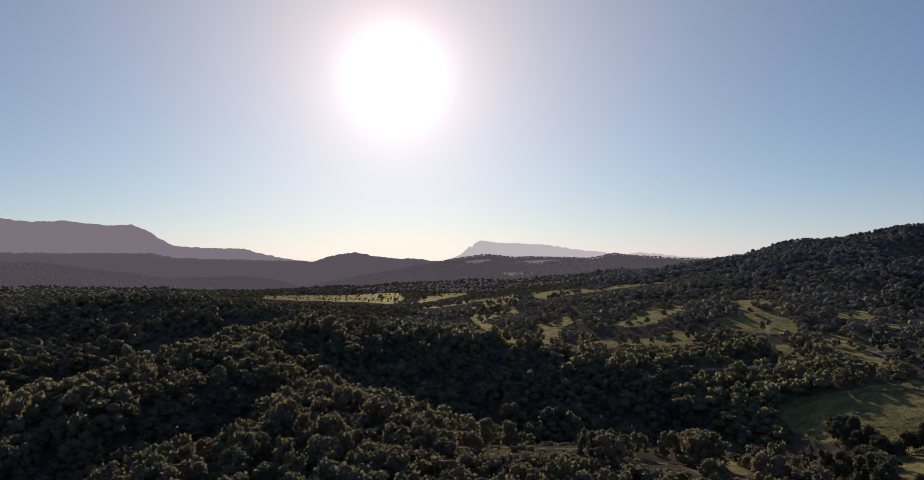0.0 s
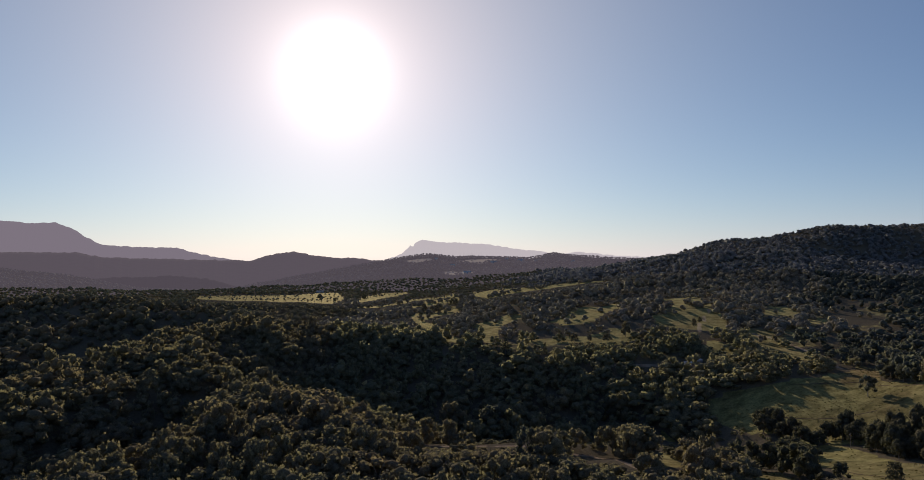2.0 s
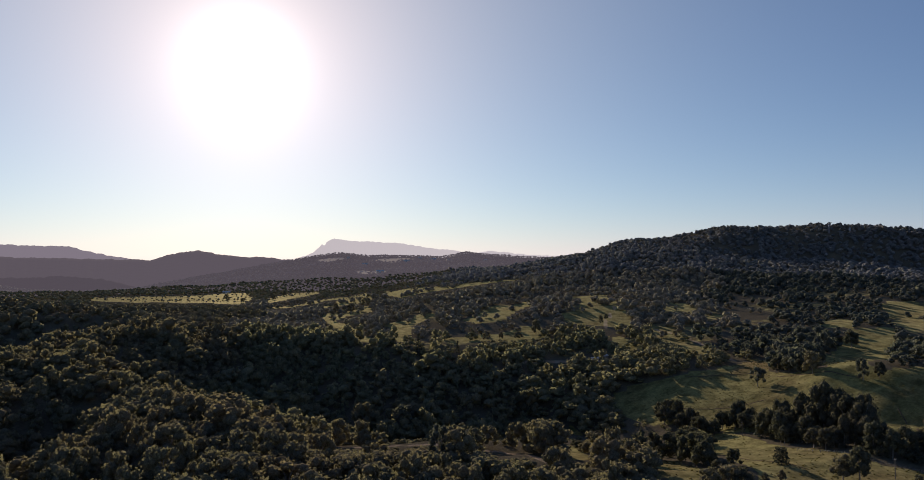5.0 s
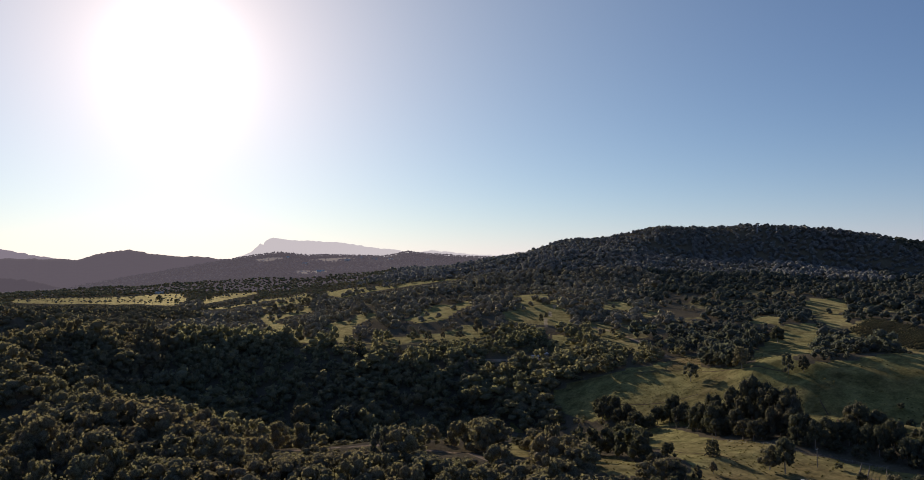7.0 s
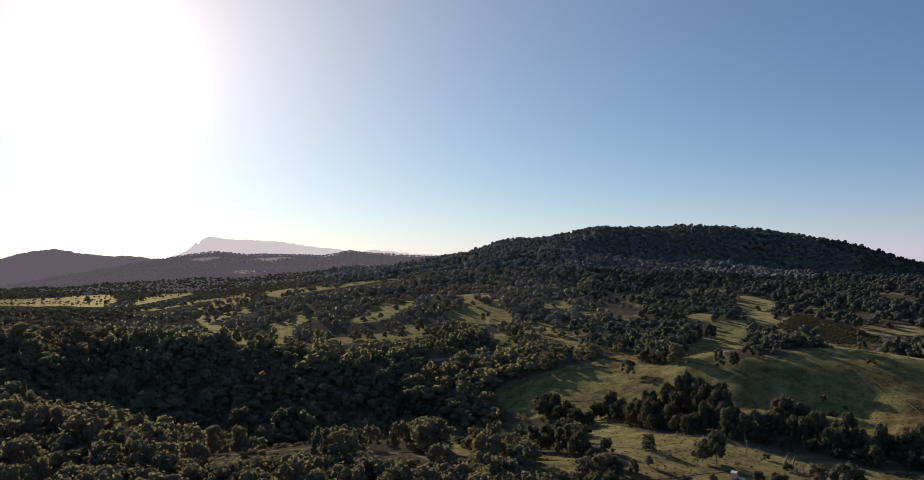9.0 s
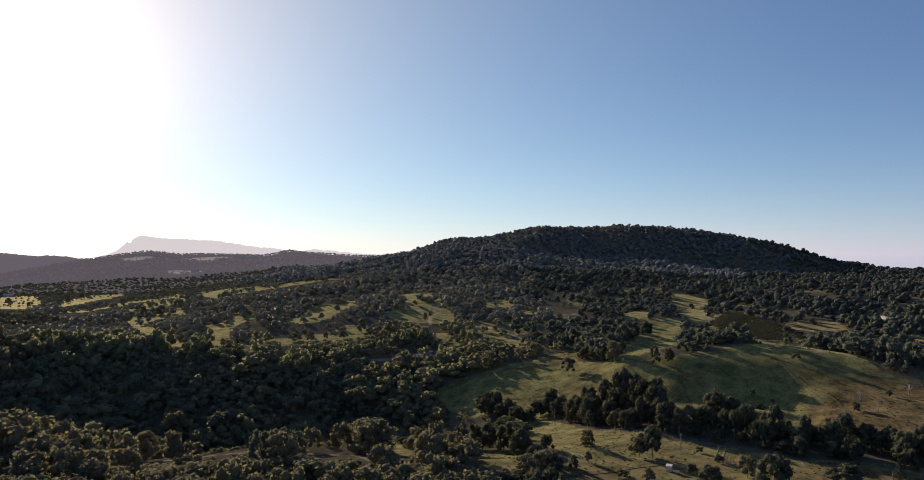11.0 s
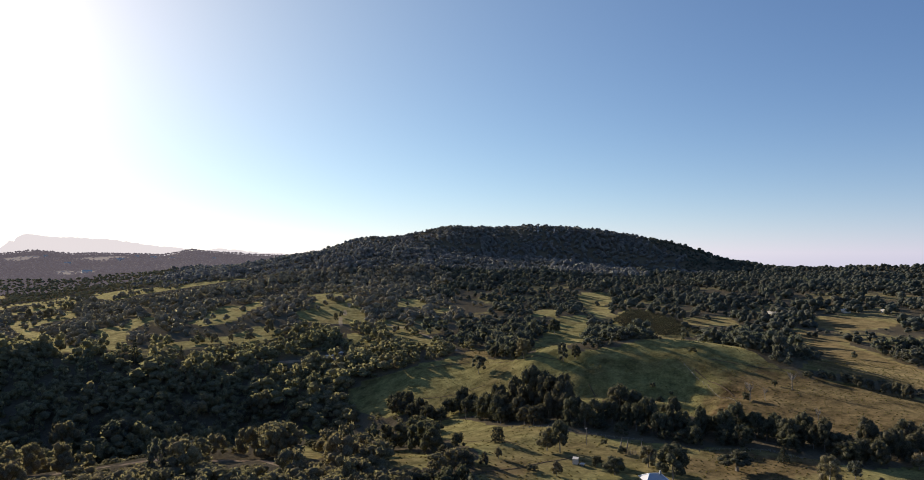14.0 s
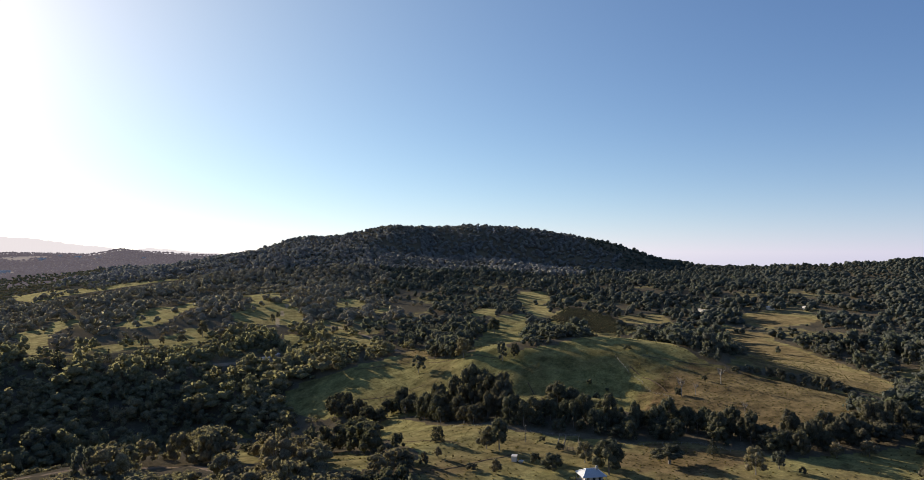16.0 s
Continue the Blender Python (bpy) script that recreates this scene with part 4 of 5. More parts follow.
for x, y, h, w in ((407.6, 226.0, 4.5, 6.0), (415.5, 215.4, 5.5, 5.2), (417.6, 208.9, 7.0, 6.3), (417.0, 201.2, 7.9, 7.3), (417.9, 194.5, 6.1, 5.4),
                   (417.9, 187.5, 6.0, 5.7), (420.4, 181.8, 8.7, 5.6), (417.9, 174.7, 10.0, 6.9), (424.9, 165.5, 5.8, 6.9), (384.2, 291.1, 4.0, 5.7)):
    single_tree("bush", "hedge_bush", "dark bush in the hedge along the fence line", x, y, h, w, "hedge along the fence line")
for x, y, h, w in ((339.0, 286.7, 3.8, 4.5), (328.7, 272.5, 4.7, 5.8), (309.7, 268.7, 3.5, 4.2), (312.7, 255.8, 5.4, 6.2), (284.7, 240.9, 5.0, 6.3), (284.7, 247.1, 4.5, 5.1),
                   (307.7, 241.3, 3.3, 4.6), (320.9, 283.2, 2.9, 3.3), (342.1, 275.1, 2.2, 3.0), (347.0, 227.6, 5.4, 4.8), (379.5, 230.4, 3.6, 3.3), (321.6, 225.9, 3.2, 3.9)):
    single_tree("bush", "gully_bush", "dark bush in a gully of the hill pasture", x, y, h, w, "bushes on the hill pasture")


def bare_tree(x, y, height, seed):
    """A leafless tree: a leaning trunk that forks into limbs, and thin branches off the limbs."""
    rng = random.Random(seed)
    root = new("bare_tree")
    bm = bmesh.new()
    trunk_mesh(bm, 1.0, 0.024, rng, 7)
    part("trunk", bm, MAT_BARK, root)
    bm = bmesh.new()
    for k in range(26):
        a, h = rng.uniform(0, 6.2832), rng.uniform(0.48, 0.78)
        reach = (h - 0.40) * rng.uniform(0.3, 0.6)
        p0 = Vector((math.cos(a) * reach, math.sin(a) * reach, h))
        p1 = p0 + Vector((math.cos(a) * rng.uniform(0.05, 0.16), math.sin(a) * rng.uniform(0.05, 0.16), rng.uniform(0.06, 0.2)))
        q = (p1 - p0).to_track_quat("Z", "Y").to_matrix().to_4x4()
        bmesh.ops.create_cone(bm, cap_ends=True, segments=4, radius1=0.008, radius2=0.003, depth=(p1 - p0).length, matrix=Matrix.Translation((p0 + p1) / 2) @ q)
    part("branches", bm, MAT_BARK, root, "thin leafless grey branches")
    root.matrix_basis = pose(x, y, float(ground(x, y)), 0, 0, rng.uniform(0, 360)) @ Matrix.Diagonal((height, height, height, 1))
    tagged(root, "leafless grey tree on the dry hill pasture", "tree", "bare trees on the pasture")


for x, y, h, seed in ((345.5, 224.4, 13, 1), (379, 219, 12, 2), (339, 182.5, 9, 3), (352, 219, 9, 4)):
    bare_tree(x, y, h, seed)
# tall trees of the near woods
single_tree("open", "emergent_gum", "tall open-crowned gum above the dark creek woods", 65.0, 499.8, 23.5, 23.4)
single_tree("gum", "emergent_gum", "tall leafy gum above the dark creek woods", 35.9, 500.7, 25.3, 19.1)
single_tree("open", "emergent_gum", "slender pale gum beside the track", 49.5, 271.5, 19.5, 11.0)
single_tree("gum", "emergent_gum", "large sunlit gum beside the track", 56.7, 265.0, 19.2, 14.7)
single_tree("gum", "emergent_gum", "round-headed gum with a rim-lit crown in dark woods", 160.5, 494.6, 21.7, 16.8)
single_tree("gum", "emergent_gum", "leafy gum rising from the dark gully", 73.0, 510.8, 19.7, 24.5)
single_tree("dense", "emergent_gum", "dense dark tree rising from creek woods", 153.7, 495.7, 21.2, 15.4)
single_tree("pine", "tall_pine", "tall dark pine at the edge of the valley", 92.5, 613.1, 22.5, 9.0)
single_tree("pine", "tall_pine", "dark pine below the green paddocks", 130.6, 622.5, 11.9, 6.5)
for x, y, h, w in ((222.2, 667.0, 17.7, 9.5), (157.1, 676.0, 11.8, 5.4), (167.3, 657.0, 11.5, 8.1), (182.7, 659.2, 8.1, 5.2), (198.1, 651.5, 8.6, 9.8),
                   (33.5, 1085.5, 16.8, 8.4), (56.5, 1077.5, 16.7, 13.1), (86.4, 1165.8, 17.1, 18.2), (-169.4, 1412.9, 13.2, 10.9), (-132.1, 1336.5, 9.1, 6.9), (-79.9, 1413.7, 14.5, 9.7), (-62.6, 1519.7, 15.6, 10.4),
                   (320.4, 715.6, 7.7, 5.1), (346.8, 799.0, 7.1, 4.3), (304.9, 694.0, 11.1, 5.2), (347.1, 612.5, 7.9, 5.5), (340.6, 619.6, 6.1, 5.5), (453.5, 522.6, 9.9, 5.3)):
    single_tree("gum", "paddock_tree", "leafy paddock tree on a green slope", x, y, h, w, "trees of the valley paddocks")


# ---- orchard ----
def build_orchard():
    outline = np.array([(553, 523), (655, 589), (635, 511), (595, 440), (544, 444), (551, 491)], float)
    low, high = outline.min(0), outline.max(0)
    mid = outline.mean(0)
    a = math.atan2(mid[0], mid[1]) + 0.5
    rng, n = random.Random(3), 0
    v, f = LEVELS[1][0]
    mesh = None
    for i in range(-40, 40):
        for j in range(-40, 40):
            u, w = i * 7.0, j * 5.6
            x = mid[0] + u * math.cos(a) + w * math.sin(a) + rng.uniform(-0.4, 0.4)
            y = mid[1] - u * math.sin(a) + w * math.cos(a) + rng.uniform(-0.4, 0.4)
            if n > 295 or not inside(np.array([x]), np.array([y]), outline)[0]:
                continue
            n += 1
            if mesh is None:
                ob = mesh_object("orchard_tree", v, f, MAT_SHRUB_SHADE, True)
                mesh = ob.data
            else:
                ob = new("orchard_tree", mesh)
            s = rng.uniform(4.2, 5.6)
            ob.matrix_basis = pose(x, y, float(ground(x, y)) - 0.4, 0, 0, rng.uniform(0, 360)) @ Matrix.Diagonal((s, s, s * 0.95, 1))
            tagged(ob, "small round orchard tree planted in a row", "tree", "orchard rows")


build_orchard()


# ---- buildings and farm things ----
def build_plain(color, rough, grain=6.0, spread=0.15, metal=0.0):
    def build(nt):
        n = noise_tex(nt, grain, 4, 0.6)
        dark = tuple(c * (1 - spread) for c in color)
        return principled(nt, ramp(nt, n, (0.3, dark), (0.7, color)), rough, bump(nt, n, 0.15, 0.02), metal, 0.4)
    return build


MAT_WHITE = material("white weatherboard paint", build_plain((0.64, 0.58, 0.49), 0.8))
MAT_ROOF = material("pale blue-grey metal roofing", build_plain((0.46, 0.47, 0.49), 0.6, 2.0, 0.2))
MAT_TRIM = material("white ridge capping", build_plain((0.82, 0.83, 0.84), 0.45))
MAT_ROOF2 = material("white metal roofing", build_plain((0.60, 0.56, 0.50), 0.75, 1.0, 0.2))
MAT_GREYWALL = material("grey shed cladding", build_plain((0.30, 0.30, 0.29), 0.7))
MAT_GLASS = material("dark window glass", lambda nt: principled(nt, (0.02, 0.025, 0.03), 0.08, spec=0.6))
MAT_POST = material("weathered grey timber", build_plain((0.26, 0.22, 0.18), 0.9, 12.0, 0.4))
MAT_STEEL = material("galvanised steel", build_plain((0.45, 0.46, 0.48), 0.45, 8.0, 0.2, 0.7))


def add_box(bm, x0, y0, z0, x1, y1, z1):
    made = bmesh.ops.create_cube(bm, size=1.0, matrix=Matrix.Translation(((x0 + x1) / 2, (y0 + y1) / 2, (z0 + z1) / 2)) @ Matrix.Diagonal((x1 - x0, y1 - y0, z1 - z0, 1)))
    return made["verts"]


def box_part(name, dims, mat, parent, label=""):
    bm = bmesh.new()
    add_box(bm, *dims)
    bmesh.ops.bevel(bm, geom=bm.edges[:], offset=0.02, segments=1, affect="EDGES")
    return part(name, bm, mat, parent, label)


def roof_part(parent, w, d, eave, rise, hip, over, mat, thick=0.12):
    """A pitched roof with ridge along x, hipped at both ends by hip metres, with standing ribs."""
    bm = bmesh.new()
    X, Y, R = w / 2 + over, d / 2 + over, w / 2 + over - hip
    low = [bm.verts.new(p) for p in ((-X, -Y, eave), (X, -Y, eave), (X, Y, eave), (-X, Y, eave))]
    top = [bm.verts.new(p) for p in ((-R, 0, eave + rise), (R, 0, eave + rise))]
    faces = [bm.faces.new(f) for f in ((low[0], low[1], top[1], top[0]), (low[2], low[3], top[0], top[1]), (low[1], low[2], top[1]), (low[3], low[0], top[0]))]
    under = [bm.verts.new(v.co - Vector((0, 0, thick))) for v in low]
    bm.faces.new(under[::-1])
    for k in range(4):
        bm.faces.new((low[k], under[k], under[(k + 1) % 4], low[(k + 1) % 4]))
    bmesh.ops.recalc_face_normals(bm, faces=bm.faces[:])
    n = max(4, int(2 * X / 0.76))
    for side in (-1, 1):
        for k in range(1, n):
            x = -X + 2 * X * k / n
            reach = 1.0 if abs(x) <= R else max(0.0, (X - abs(x)) / max(hip, 1e-6))
            if reach < 0.1:
                continue
            a, b = Vector((x, side * Y, eave + 0.012)), Vector((x, side * Y * (1 - reach), eave + rise * reach + 0.012))
            ribs = [bm.verts.new(p) for p in (a + Vector((-0.03, 0, 0)), a + Vector((0.03, 0, 0)), b + Vector((0.03, 0, 0)), b + Vector((-0.03, 0, 0)))]
            peak = [bm.verts.new(p + Vector((0, 0, 0.05))) for p in (a, b)]
            bm.faces.new((ribs[0], peak[0], peak[1], ribs[3]))
            bm.faces.new((peak[0], ribs[1], ribs[2], peak[1]))
    return part("roof", bm, mat, parent), (low, top)


def beam(bm, a, b, r):
    a, b = Vector(a), Vector(b)
    q = (b - a).to_track_quat("Z", "Y").to_matrix().to_4x4()
    bmesh.ops.create_cone(bm, cap_ends=True, segments=6, radius1=r, radius2=r, depth=(b - a).length, matrix=Matrix.Translation((a + b) / 2) @ q)


def window_part(parent, x, y, z, w, h, side):
    """A framed window on a wall that faces side (-1 or 1) along y."""
    bm = bmesh.new()
    t = 0.06
    for dims in ((x - w / 2 - t, x + w / 2 + t, z - t, z), (x - w / 2 - t, x + w / 2 + t, z + h, z + h + t), (x - w / 2 - t, x - w / 2, z, z + h), (x + w / 2, x + w / 2 + t, z, z + h), (x - t / 3, x + t / 3, z, z + h)):
        add_box(bm, dims[0], y - 0.03, dims[2], dims[1], y + 0.03, dims[3])
    win = part("window", bm, MAT_TRIM, parent)
    bm = bmesh.new()
    add_box(bm, x - w / 2, y - 0.015, z, x + w / 2, y + 0.015, z + h)
    part("pane", bm, MAT_GLASS, win)


def farmhouse(x, y, turn):
    root = new("farmhouse")
    w, d, eave = 7.2, 5.6, 3.0
    bm = bmesh.new()
    add_box(bm, -w / 2, -d / 2, 0.6, w / 2, d / 2, eave)
    for k in range(12):
        z = 0.65 + k * 0.19
        for s in (-1, 1):
            add_box(bm, -w / 2, s * d / 2 - 0.015, z, w / 2, s * d / 2 + 0.015, z + 0.02)
    part("wall", bm, MAT_WHITE, root, "white weatherboard walls")
    roof_part(root, w, d, eave, 2.1, 2.8, 1.2, MAT_ROOF)
    bm = bmesh.new()
    X, Y, R, z0, z1 = w / 2 + 1.2, d / 2 + 1.2, w / 2 + 1.2 - 2.8, eave + 0.04, eave + 2.14
    for a, b in (((-R, 0, z1), (R, 0, z1)), ((-R, 0, z1), (-X, -Y, z0)), ((-R, 0, z1), (-X, Y, z0)), ((R, 0, z1), (X, -Y, z0)), ((R, 0, z1), (X, Y, z0))):
        beam(bm, a, b, 0.17)
    part("ridge_cap", bm, MAT_TRIM, root, "white ridge capping")
    for k in range(6):
        for s in (-1, 1):
            px = -X + 0.25 + k * (2 * X - 0.5) / 5
            box_part("verandah_post", (px - 0.06, s * (Y - 0.25) - 0.06, 0, px + 0.06, s * (Y - 0.25) + 0.06, eave), MAT_WHITE, root)
    box_part("floor_deck", (-X + 0.15, -Y + 0.15, 0.35, X - 0.15, Y - 0.15, 0.59), MAT_POST, root, "grey timber verandah floor")
    for px in (-2.4, 0.0, 2.4):
        window_part(root, px, -d / 2 - 0.03, 1.45, 1.2, 1.3, -1)
        window_part(root, px, d / 2 + 0.03, 1.45, 1.2, 1.3, 1)
    box_part("chimney", (1.6, -1.0, eave + 1.2, 2.2, -0.4, eave + 3.3), MAT_GREYWALL, root)
    root.matrix_basis = pose(x, y, float(ground(x, y)) - 0.1, 0, 0, turn)
    tagged(root, "white farmhouse with a pale blue hipped metal roof", "house")


def farm_building(name, label, x, y, w, d, h, turn, roof=None, wall=None, category="shed"):
    root = new(name)
    bm = bmesh.new()
    add_box(bm, -w / 2, -d / 2, -0.5, w / 2, d / 2, h)
    gables = [bm.verts.new(p) for p in ((-w / 2, -d / 2, h), (-w / 2, d / 2, h), (-w / 2, 0, h + d * 0.16), (w / 2, -d / 2, h), (w / 2, d / 2, h), (w / 2, 0, h + d * 0.16))]
    bm.faces.new(gables[:3])
    bm.faces.new(gables[3:])
    part("wall", bm, wall or MAT_GREYWALL, root)
    roof_part(root, w, d, h, d * 0.18, 0.0, 0.5, roof or MAT_ROOF2)
    bm = bmesh.new()
    add_box(bm, -w * 0.18, -d / 2 - 0.05, 0, w * 0.18, -d / 2 + 0.05, h * 0.8)
    part("door", bm, MAT_STEEL, root)
    root.matrix_basis = pose(x, y, float(ground(x, y)), 0, 0, turn)
    tagged(root, label, category)


def water_shed(x, y, h, w):
    root = new("white_shed")
    bm = bmesh.new()
    add_box(bm, -w / 2, -w / 2, 0, w / 2, w / 2, h - 0.3)
    part("wall", bm, MAT_WHITE, root)
    bm = bmesh.new()
    vs = add_box(bm, -w / 2 - 0.15, -w / 2 - 0.15, h - 0.3, w / 2 + 0.15, w / 2 + 0.15, h - 0.18)
    for v in vs:
        v.co.z += 0.25 * (v.co.x / w + 0.5)
    part("roof", bm, MAT_ROOF2, root)
    box_part("door", (-0.45, -w / 2 - 0.04, 0.05, 0.45, -w / 2 + 0.02, 2.0), MAT_GREYWALL, root)
    root.matrix_basis = pose(x, y, float(ground(x, y)) - 0.05, 0, 0, 35)
    tagged(root, "small white shed with a flat metal roof on grass", "shed")


def power_pole(x, y, h, turn, wires=None):
    root = new("power_pole")
    bm = bmesh.new()
    bmesh.ops.create_cone(bm, cap_ends=True, segments=8, radius1=0.17, radius2=0.12, depth=h + 0.6, matrix=Matrix.Translation((0, 0, h / 2 - 0.3)))
    part("pole", bm, MAT_POST, root)
    box_part("crossarm", (-1.1, -0.06, h - 0.75, 1.1, 0.06, h - 0.6), MAT_POST, root)
    for px in (-0.95, -0.4, 0.4, 0.95):
        bm = bmesh.new()
        bmesh.ops.create_cone(bm, cap_ends=True, segments=8, radius1=0.06, radius2=0.04, depth=0.18, matrix=Matrix.Translation((px, 0, h - 0.5)))
        part("insulator", bm, MAT_TRIM, root)
    root.matrix_basis = pose(x, y, float(ground(x, y)), 0, 0, turn)
    tagged(root, "weathered timber power pole with a crossarm", "power pole", "power poles")


def fence(name, label, line, step, height, rails, group=""):
    """Posts along a line of points with rails or wires between them."""
    root = new(name)
    pts = []
    for (x0, y0), (x1, y1) in zip(line, line[1:]):
        n = max(1, int(math.hypot(x1 - x0, y1 - y0) / step))
        pts += [(x0 + (x1 - x0) * k / n, y0 + (y1 - y0) * k / n) for k in range(n)]
    pts.append(line[-1])
    bm = bmesh.new()
    add_box(bm, -0.08, -0.08, -0.3, 0.08, 0.08, height)
    first = part("post", bm, MAT_POST, root)
    tops = []
    for k, (x, y) in enumerate(pts):
        ob = first if k == 0 else new("post", first.data)
        ob.parent = root
        z = float(ground(x, y))
        ob.matrix_basis = pose(x, y, z, 0, 0, 11 * k)
        tops.append(Vector((x, y, z)))
    for r in range(rails):
        bm = bmesh.new()
        for a, b in zip(tops, tops[1:]):
            lift = Vector((0, 0, height * (0.92 - 0.3 * r)))
            beam(bm, a + lift, b + lift, 0.05 if rails > 2 else 0.012)
        part("rail" if rails > 2 else "wire", bm, MAT_POST if rails > 2 else MAT_STEEL, root)
    tagged(root, label, "fence", group)


def path_strip(line, width, label):
    """A worn path as a thin strip of earth that follows the ground."""
    pts = []
    for (x0, y0), (x1, y1) in zip(line, line[1:]):
        n = max(2, int(math.hypot(x1 - x0, y1 - y0) / 3))
        pts += [(x0 + (x1 - x0) * k / n, y0 + (y1 - y0) * k / n) for k in range(n)]
    p = np.array(pts + [line[-1]], float)
    p += 1.2 * np.stack([lattice(p[:, 0], p[:, 1], 14), lattice(p[:, 0] + 70, p[:, 1], 14)], 1)
    t = np.gradient(p, axis=0)
    side = np.stack([-t[:, 1], t[:, 0]], 1) / np.hypot(t[:, 0], t[:, 1])[:, None] * width / 2
    rows = []
    for k in (-1, -0.5, 0.5, 1):
        q = p + side * k
        rows.append(np.stack([q[:, 0], q[:, 1], ground(q[:, 0], q[:, 1]) + (0.14 if abs(k) < 1 else -0.25)], 1))
    n = len(p)
    v = np.vstack(rows)
    f = np.vstack([np.stack([np.arange(n - 1) + a * n, np.arange(1, n) + a * n, np.arange(1, n) + (a + 1) * n, np.arange(n - 1) + (a + 1) * n], 1) for a in range(3)])
    ob = mesh_object("path", v, f, MAT_EARTH, True)
    tagged(ob, label, "path", kind="structure")


MAT_EARTH = material("worn earth", lambda nt: principled(nt, ramp(nt, noise_tex(nt, 0.8, 5, 0.7), (0.3, (0.06, 0.044, 0.03)), (0.7, (0.15, 0.11, 0.075))), 1.0, spec=0.0))
path_strip(((312, 316), (296, 284), (277, 249)), 0.9, "narrow cattle path worn down the hill pasture")
path_strip(((370, 279), (362, 254), (352, 231)), 0.9, "narrow cattle path worn down the hill pasture")
path_strip(((270, 463), (305, 435), (314, 375), (320, 350)), 0.9, "narrow cattle path along the hill pasture")
path_strip(((230, 428), (252, 401), (281, 386)), 1.0, "narrow cattle path across the lower pasture")
path_strip(((194, 320), (190, 271), (198, 245)), 0.8, "narrow path across the house paddock")
path_strip(((149, 217), (163, 219), (173, 217), (190, 218), (204, 216)), 1.1, "earth track towards the white shed")
path_strip(((384, 279), (406, 244), (405, 223)), 0.8, "narrow cattle path below the fence line")


def radio_mast(x, y, h, label):
    root = new("radio_mast")
    base = 1.4
    for sx, sy in ((-1, -1), (1, -1), (1, 1), (-1, 1)):
        bm = bmesh.new()
        beam(bm, (sx * base, sy * base, -0.5), (sx * 0.25, sy * 0.25, h), 0.16)
        part("leg", bm, MAT_STEEL, root)
    n = 8
    for k in range(n):
        bm = bmesh.new()
        a, b = base + (0.25 - base) * k / n, base + (0.25 - base) * (k + 1) / n
        za, zb = h * k / n, h * (k + 1) / n
        for (px, py), (qx, qy) in zip(((-1, -1), (1, -1), (1, 1), (-1, 1)), ((1, -1), (1, 1), (-1, 1), (-1, -1))):
            beam(bm, (px * a, py * a, za), (qx * b, qy * b, zb), 0.09)
            beam(bm, (px * b, py * b, zb), (qx * b, qy * b, zb), 0.07)
        part("brace", bm, MAT_STEEL, root)
    bm = bmesh.new()
    beam(bm, (0, 0, h - 0.5), (0, 0, h + 5), 0.12)
    part("antenna", bm, MAT_STEEL, root)
    for k, a in enumerate((0, 2.1, 4.2)):
        bm = bmesh.new()
        bmesh.ops.create_cone(bm, cap_ends=True, segments=14, radius1=0.9, radius2=0.7, depth=0.4,
                              matrix=pose(0.9 * math.cos(a), 0.9 * math.sin(a), h * 0.9 - k * 1.5, 90, 0, math.degrees(a) + 90))
        part("dish", bm, MAT_TRIM, root)
    root.matrix_basis = pose(x, y, float(ground(x, y)), 0, 0, 20)
    tagged(root, label, "mast", "masts on the hilltop")


farmhouse(*(203, 171), -28)
water_shed(198.6, 208.6, 2.5, 2.1)
farm_building("tank_box", "small white box beside the shed", *(199, 205), 1.2, 1.0, 0.9, 30, category="box")
power_pole(*(223, 227), 8.0, 20)
power_pole(*(234, 341), 8.0, 40)
fence("stock_yard", "timber rail stock yard on dry pasture", ((225, 209), (242, 223), (245, 214), (228, 199), (225, 209)), 2.4, 1.6, 4)
fence("stock_yard", "timber rail drafting race in the stock yard", ((226, 206), (243, 220)), 2.4, 1.6, 4)
fence("paddock_fence", "timber post and wire fence along the creek trees", ((222, 281), (228, 249), (248, 216)), 4.0, 1.2, 2)
fence("paddock_fence", "timber post and wire fence across dry pasture", ((252, 193), (280, 172), (279, 157)), 4.0, 1.2, 2)
fence("hill_fence", "post and wire fence running down the grazed hill", ((372, 292), (358, 260), (338, 225)), 5.0, 1.3, 2)
farm_building("machinery_shed", "long white-roofed shed on the open plain", *(-197, 1642), 17, 9, 4.0, 8, category="shed")
farm_building("roadside_shed", "pale farm shed beside the valley road", *(251, 567), 8, 5, 2.6, 15)
farm_building("roadside_house", "small white cottage beside the valley road", *(242, 564), 6, 4.5, 2.6, -10, wall=MAT_WHITE, category="house")
farm_building("long_shed", "long low white-roofed shed among trees", *(764, 462), 16, 8, 3.0, 70)
farm_building("cottage", "small white cottage on the upper slope", *(753, 446), 8, 6, 3.0, 60, wall=MAT_WHITE, category="house")
farm_building("cottage", "white-roofed cottage above a dry paddock", *(824, 410), 9, 7, 3.0, 50, wall=MAT_WHITE, category="house")
farm_building("cottage", "white-roofed cottage above a dry paddock", *(847, 376), 9, 7, 3.0, 65, wall=MAT_WHITE, category="house")
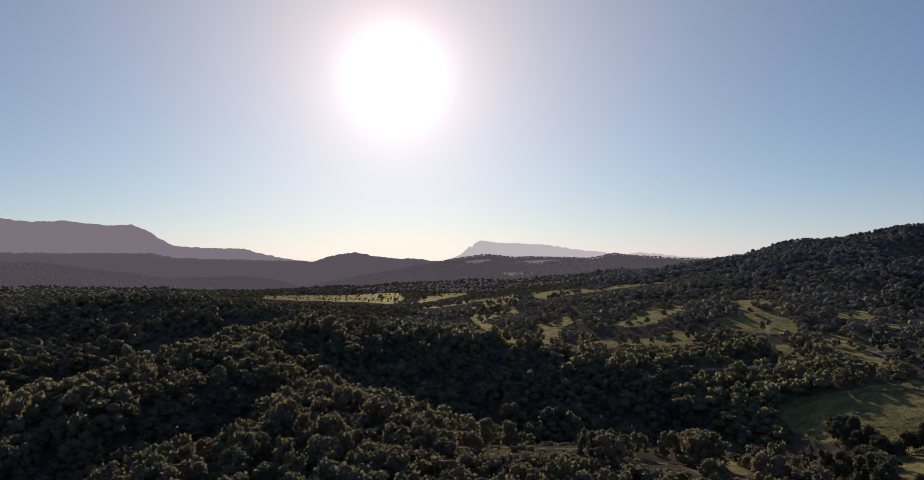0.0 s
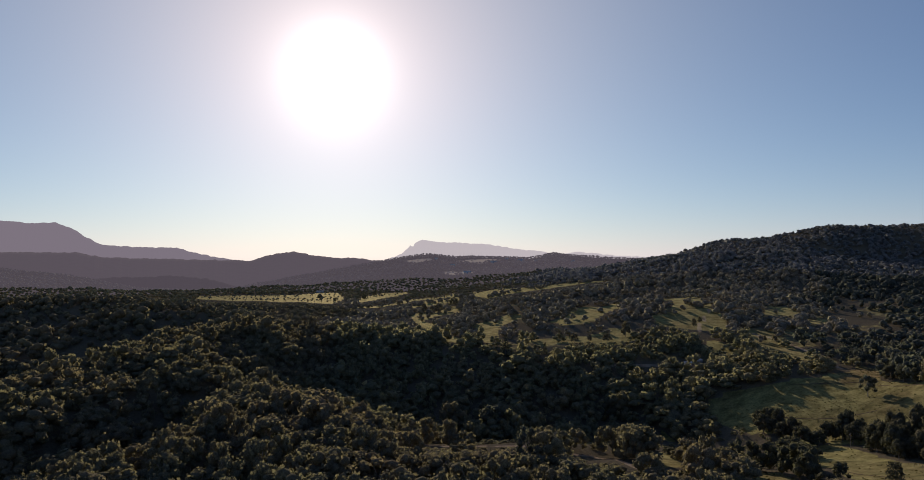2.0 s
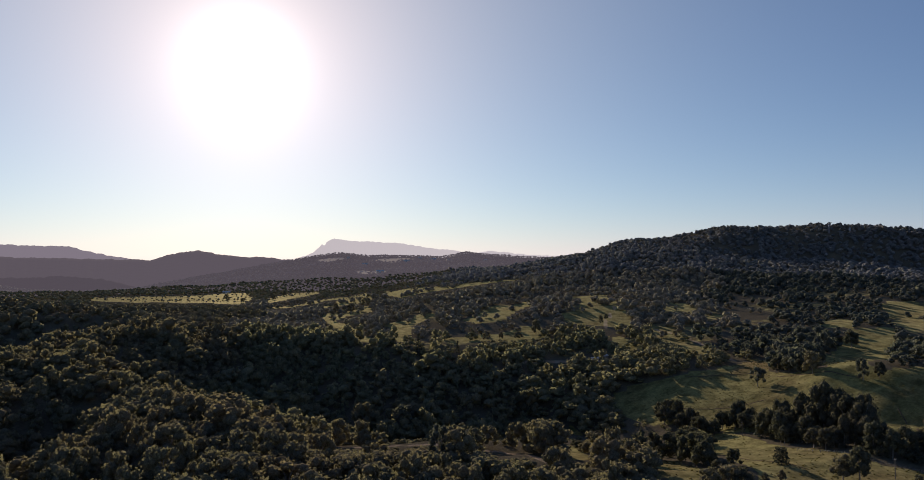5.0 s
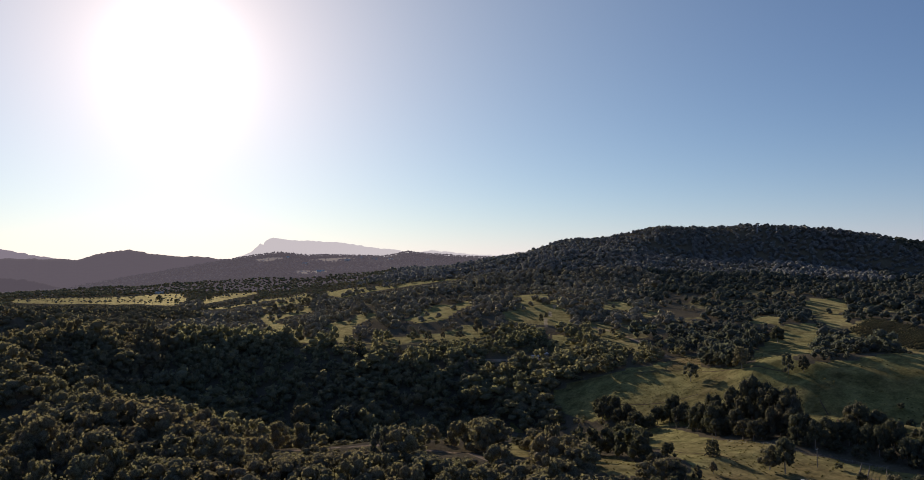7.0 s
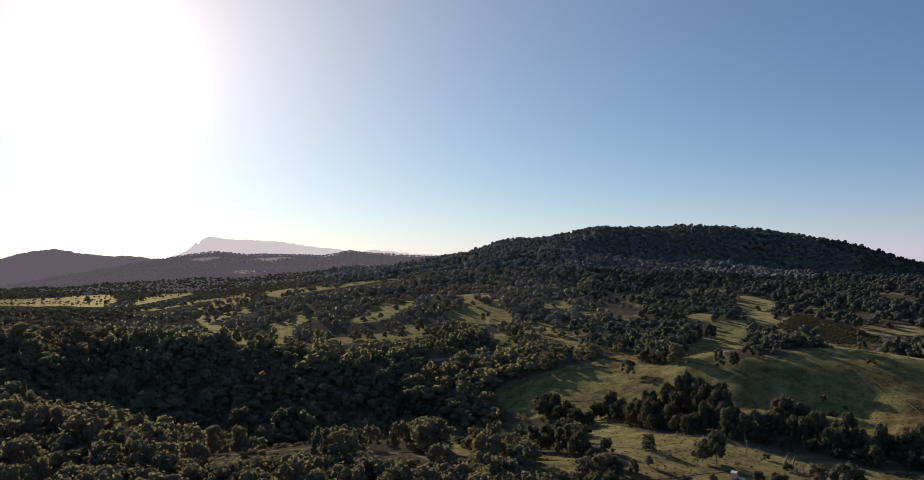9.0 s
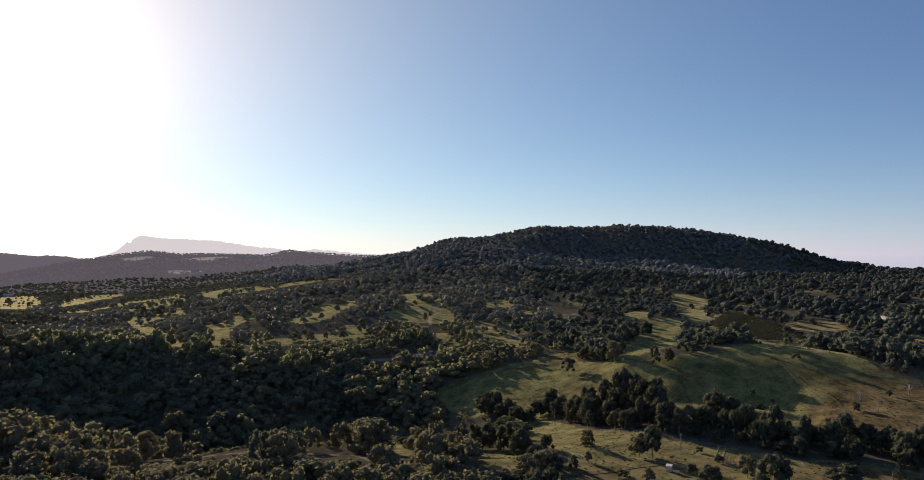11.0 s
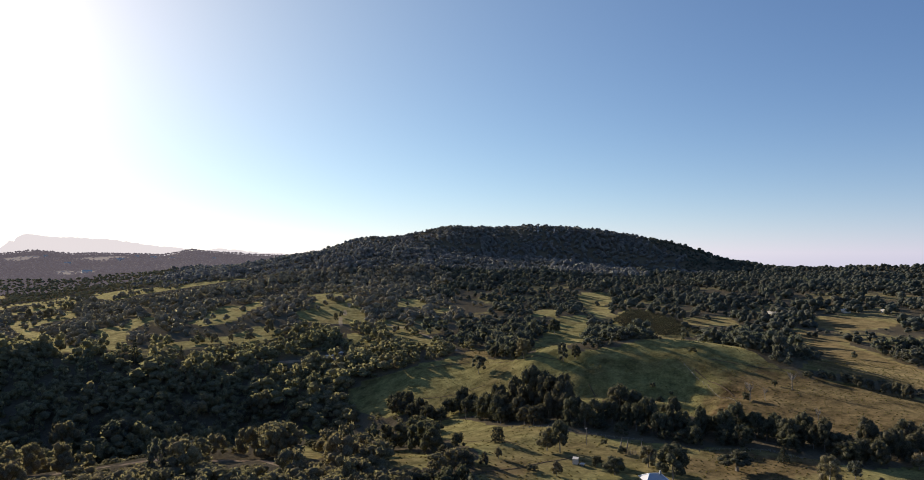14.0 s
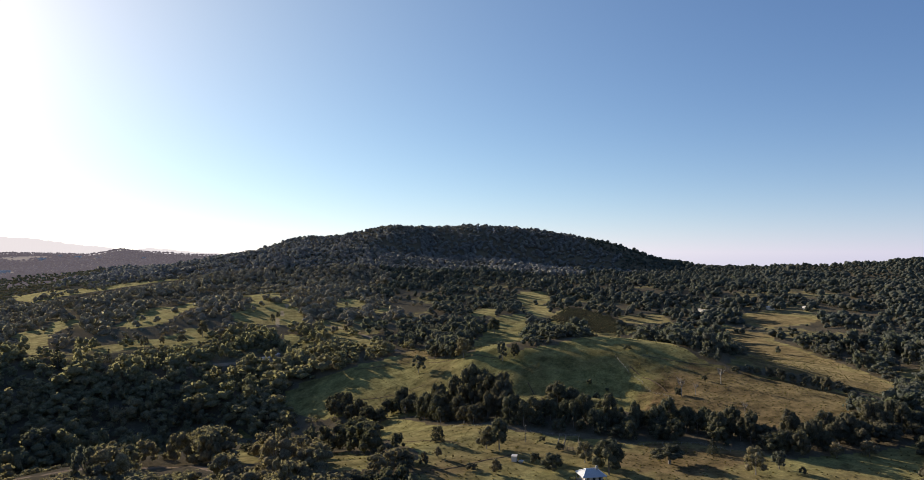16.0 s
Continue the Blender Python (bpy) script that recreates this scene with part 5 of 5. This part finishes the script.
for (x, y), w, turn in (((175, 2434), 18, 5), ((328, 2475), 22, 20), ((396, 2581), 16, -10), ((439, 2535), 20, 12), ((198, 2111), 24, 0), ((472, 2401), 14, 8), ((126, 2634), 14, -6), ((607, 2415), 16, 10)):
    farm_building("hilltop_house", "pale house in a clearing on the far ridge", x, y, w, w * 0.6, 5.0, turn, wall=MAT_WHITE, category="house")
radio_mast(*(1077, 1259), 24, "steel lattice radio mast on the wooded hilltop")
radio_mast(*(1108, 1235), 17, "short steel lattice mast on the wooded hilltop")


# ---- trees along the creek between the paddocks ----
def creek_belt():
    line = [(217, 402), (219, 376), (220, 355), (239, 353), (233, 320), (224, 287), (230, 251), (250, 217), (258, 197), (283, 176), (282, 159), (289, 139), (328, 125), (364, 110)]
    rng = random.Random(9)
    carry = 0.0
    for (x0, y0), (x1, y1) in zip(line, line[1:]):
        length = math.hypot(x1 - x0, y1 - y0)
        s = carry
        while s < length:
            x, y = x0 + (x1 - x0) * s / length, y0 + (y1 - y0) * s / length
            r = math.hypot(x, y)
            back = rng.uniform(6, 26)
            x, y = x * (1 + back / r), y * (1 + back / r)
            h = rng.uniform(9.5, 17)
            # the dense kind carries the belt's shade in its leaf colour
            single_tree("dense", "creek_tree", "dark leafy tree in the belt along the creek", x, y, h, rng.uniform(7, 11), "belt of creek trees")
            s += rng.uniform(2.6, 5.2)
        carry = s - length


creek_belt()


def tussocks():
    """Rough tufts of grass and low scrub over the near paddocks."""
    x, y, rng = scatter(2.9, 240, 640, 26, 77, 31)
    g, d, b = cover(x, y, True)
    keep = (g > 0.9) & (b < 0.2) & (rng.uniform(size=len(x)) < 0.34 + 0.5 * d + 0.3 * lattice(x, y, 40))
    x, y = x[keep], y[keep]
    n = len(x)
    z = ground(x, y)
    out = []
    for k in range(3):
        a = rng.uniform(0, 6.2832, n)
        w, h = rng.uniform(0.25, 0.8, n), rng.uniform(0.12, 0.42, n)
        dx, dy = np.cos(a) * w, np.sin(a) * w
        lx, ly = rng.uniform(-0.3, 0.3, n), rng.uniform(-0.3, 0.3, n)
        out.append(np.stack([np.stack([x - dx, y - dy, z - 0.1], 1), np.stack([x + dx, y + dy, z - 0.1], 1),
                             np.stack([x + dx * 0.5 + lx, y + dy * 0.5 + ly, z + h], 1), np.stack([x - dx * 0.5 + lx, y - dy * 0.5 + ly, z + h * 0.8], 1)], 1).reshape(-1, 3))
    v = np.vstack(out)
    ob = mesh_object("tussock_grass", v, quads_of(len(v) // 4), MAT_TUSSOCK)
    tagged(ob, "rough straw and green grass tufts over the paddocks", "grass", kind="stuff")


MAT_TUSSOCK = foliage("tussock grass", (0.10, 0.088, 0.036), (0.17, 0.150, 0.058), (0.16, 0.115, 0.056), 0.35, rim=0.1, gloss=0.0)
tussocks()
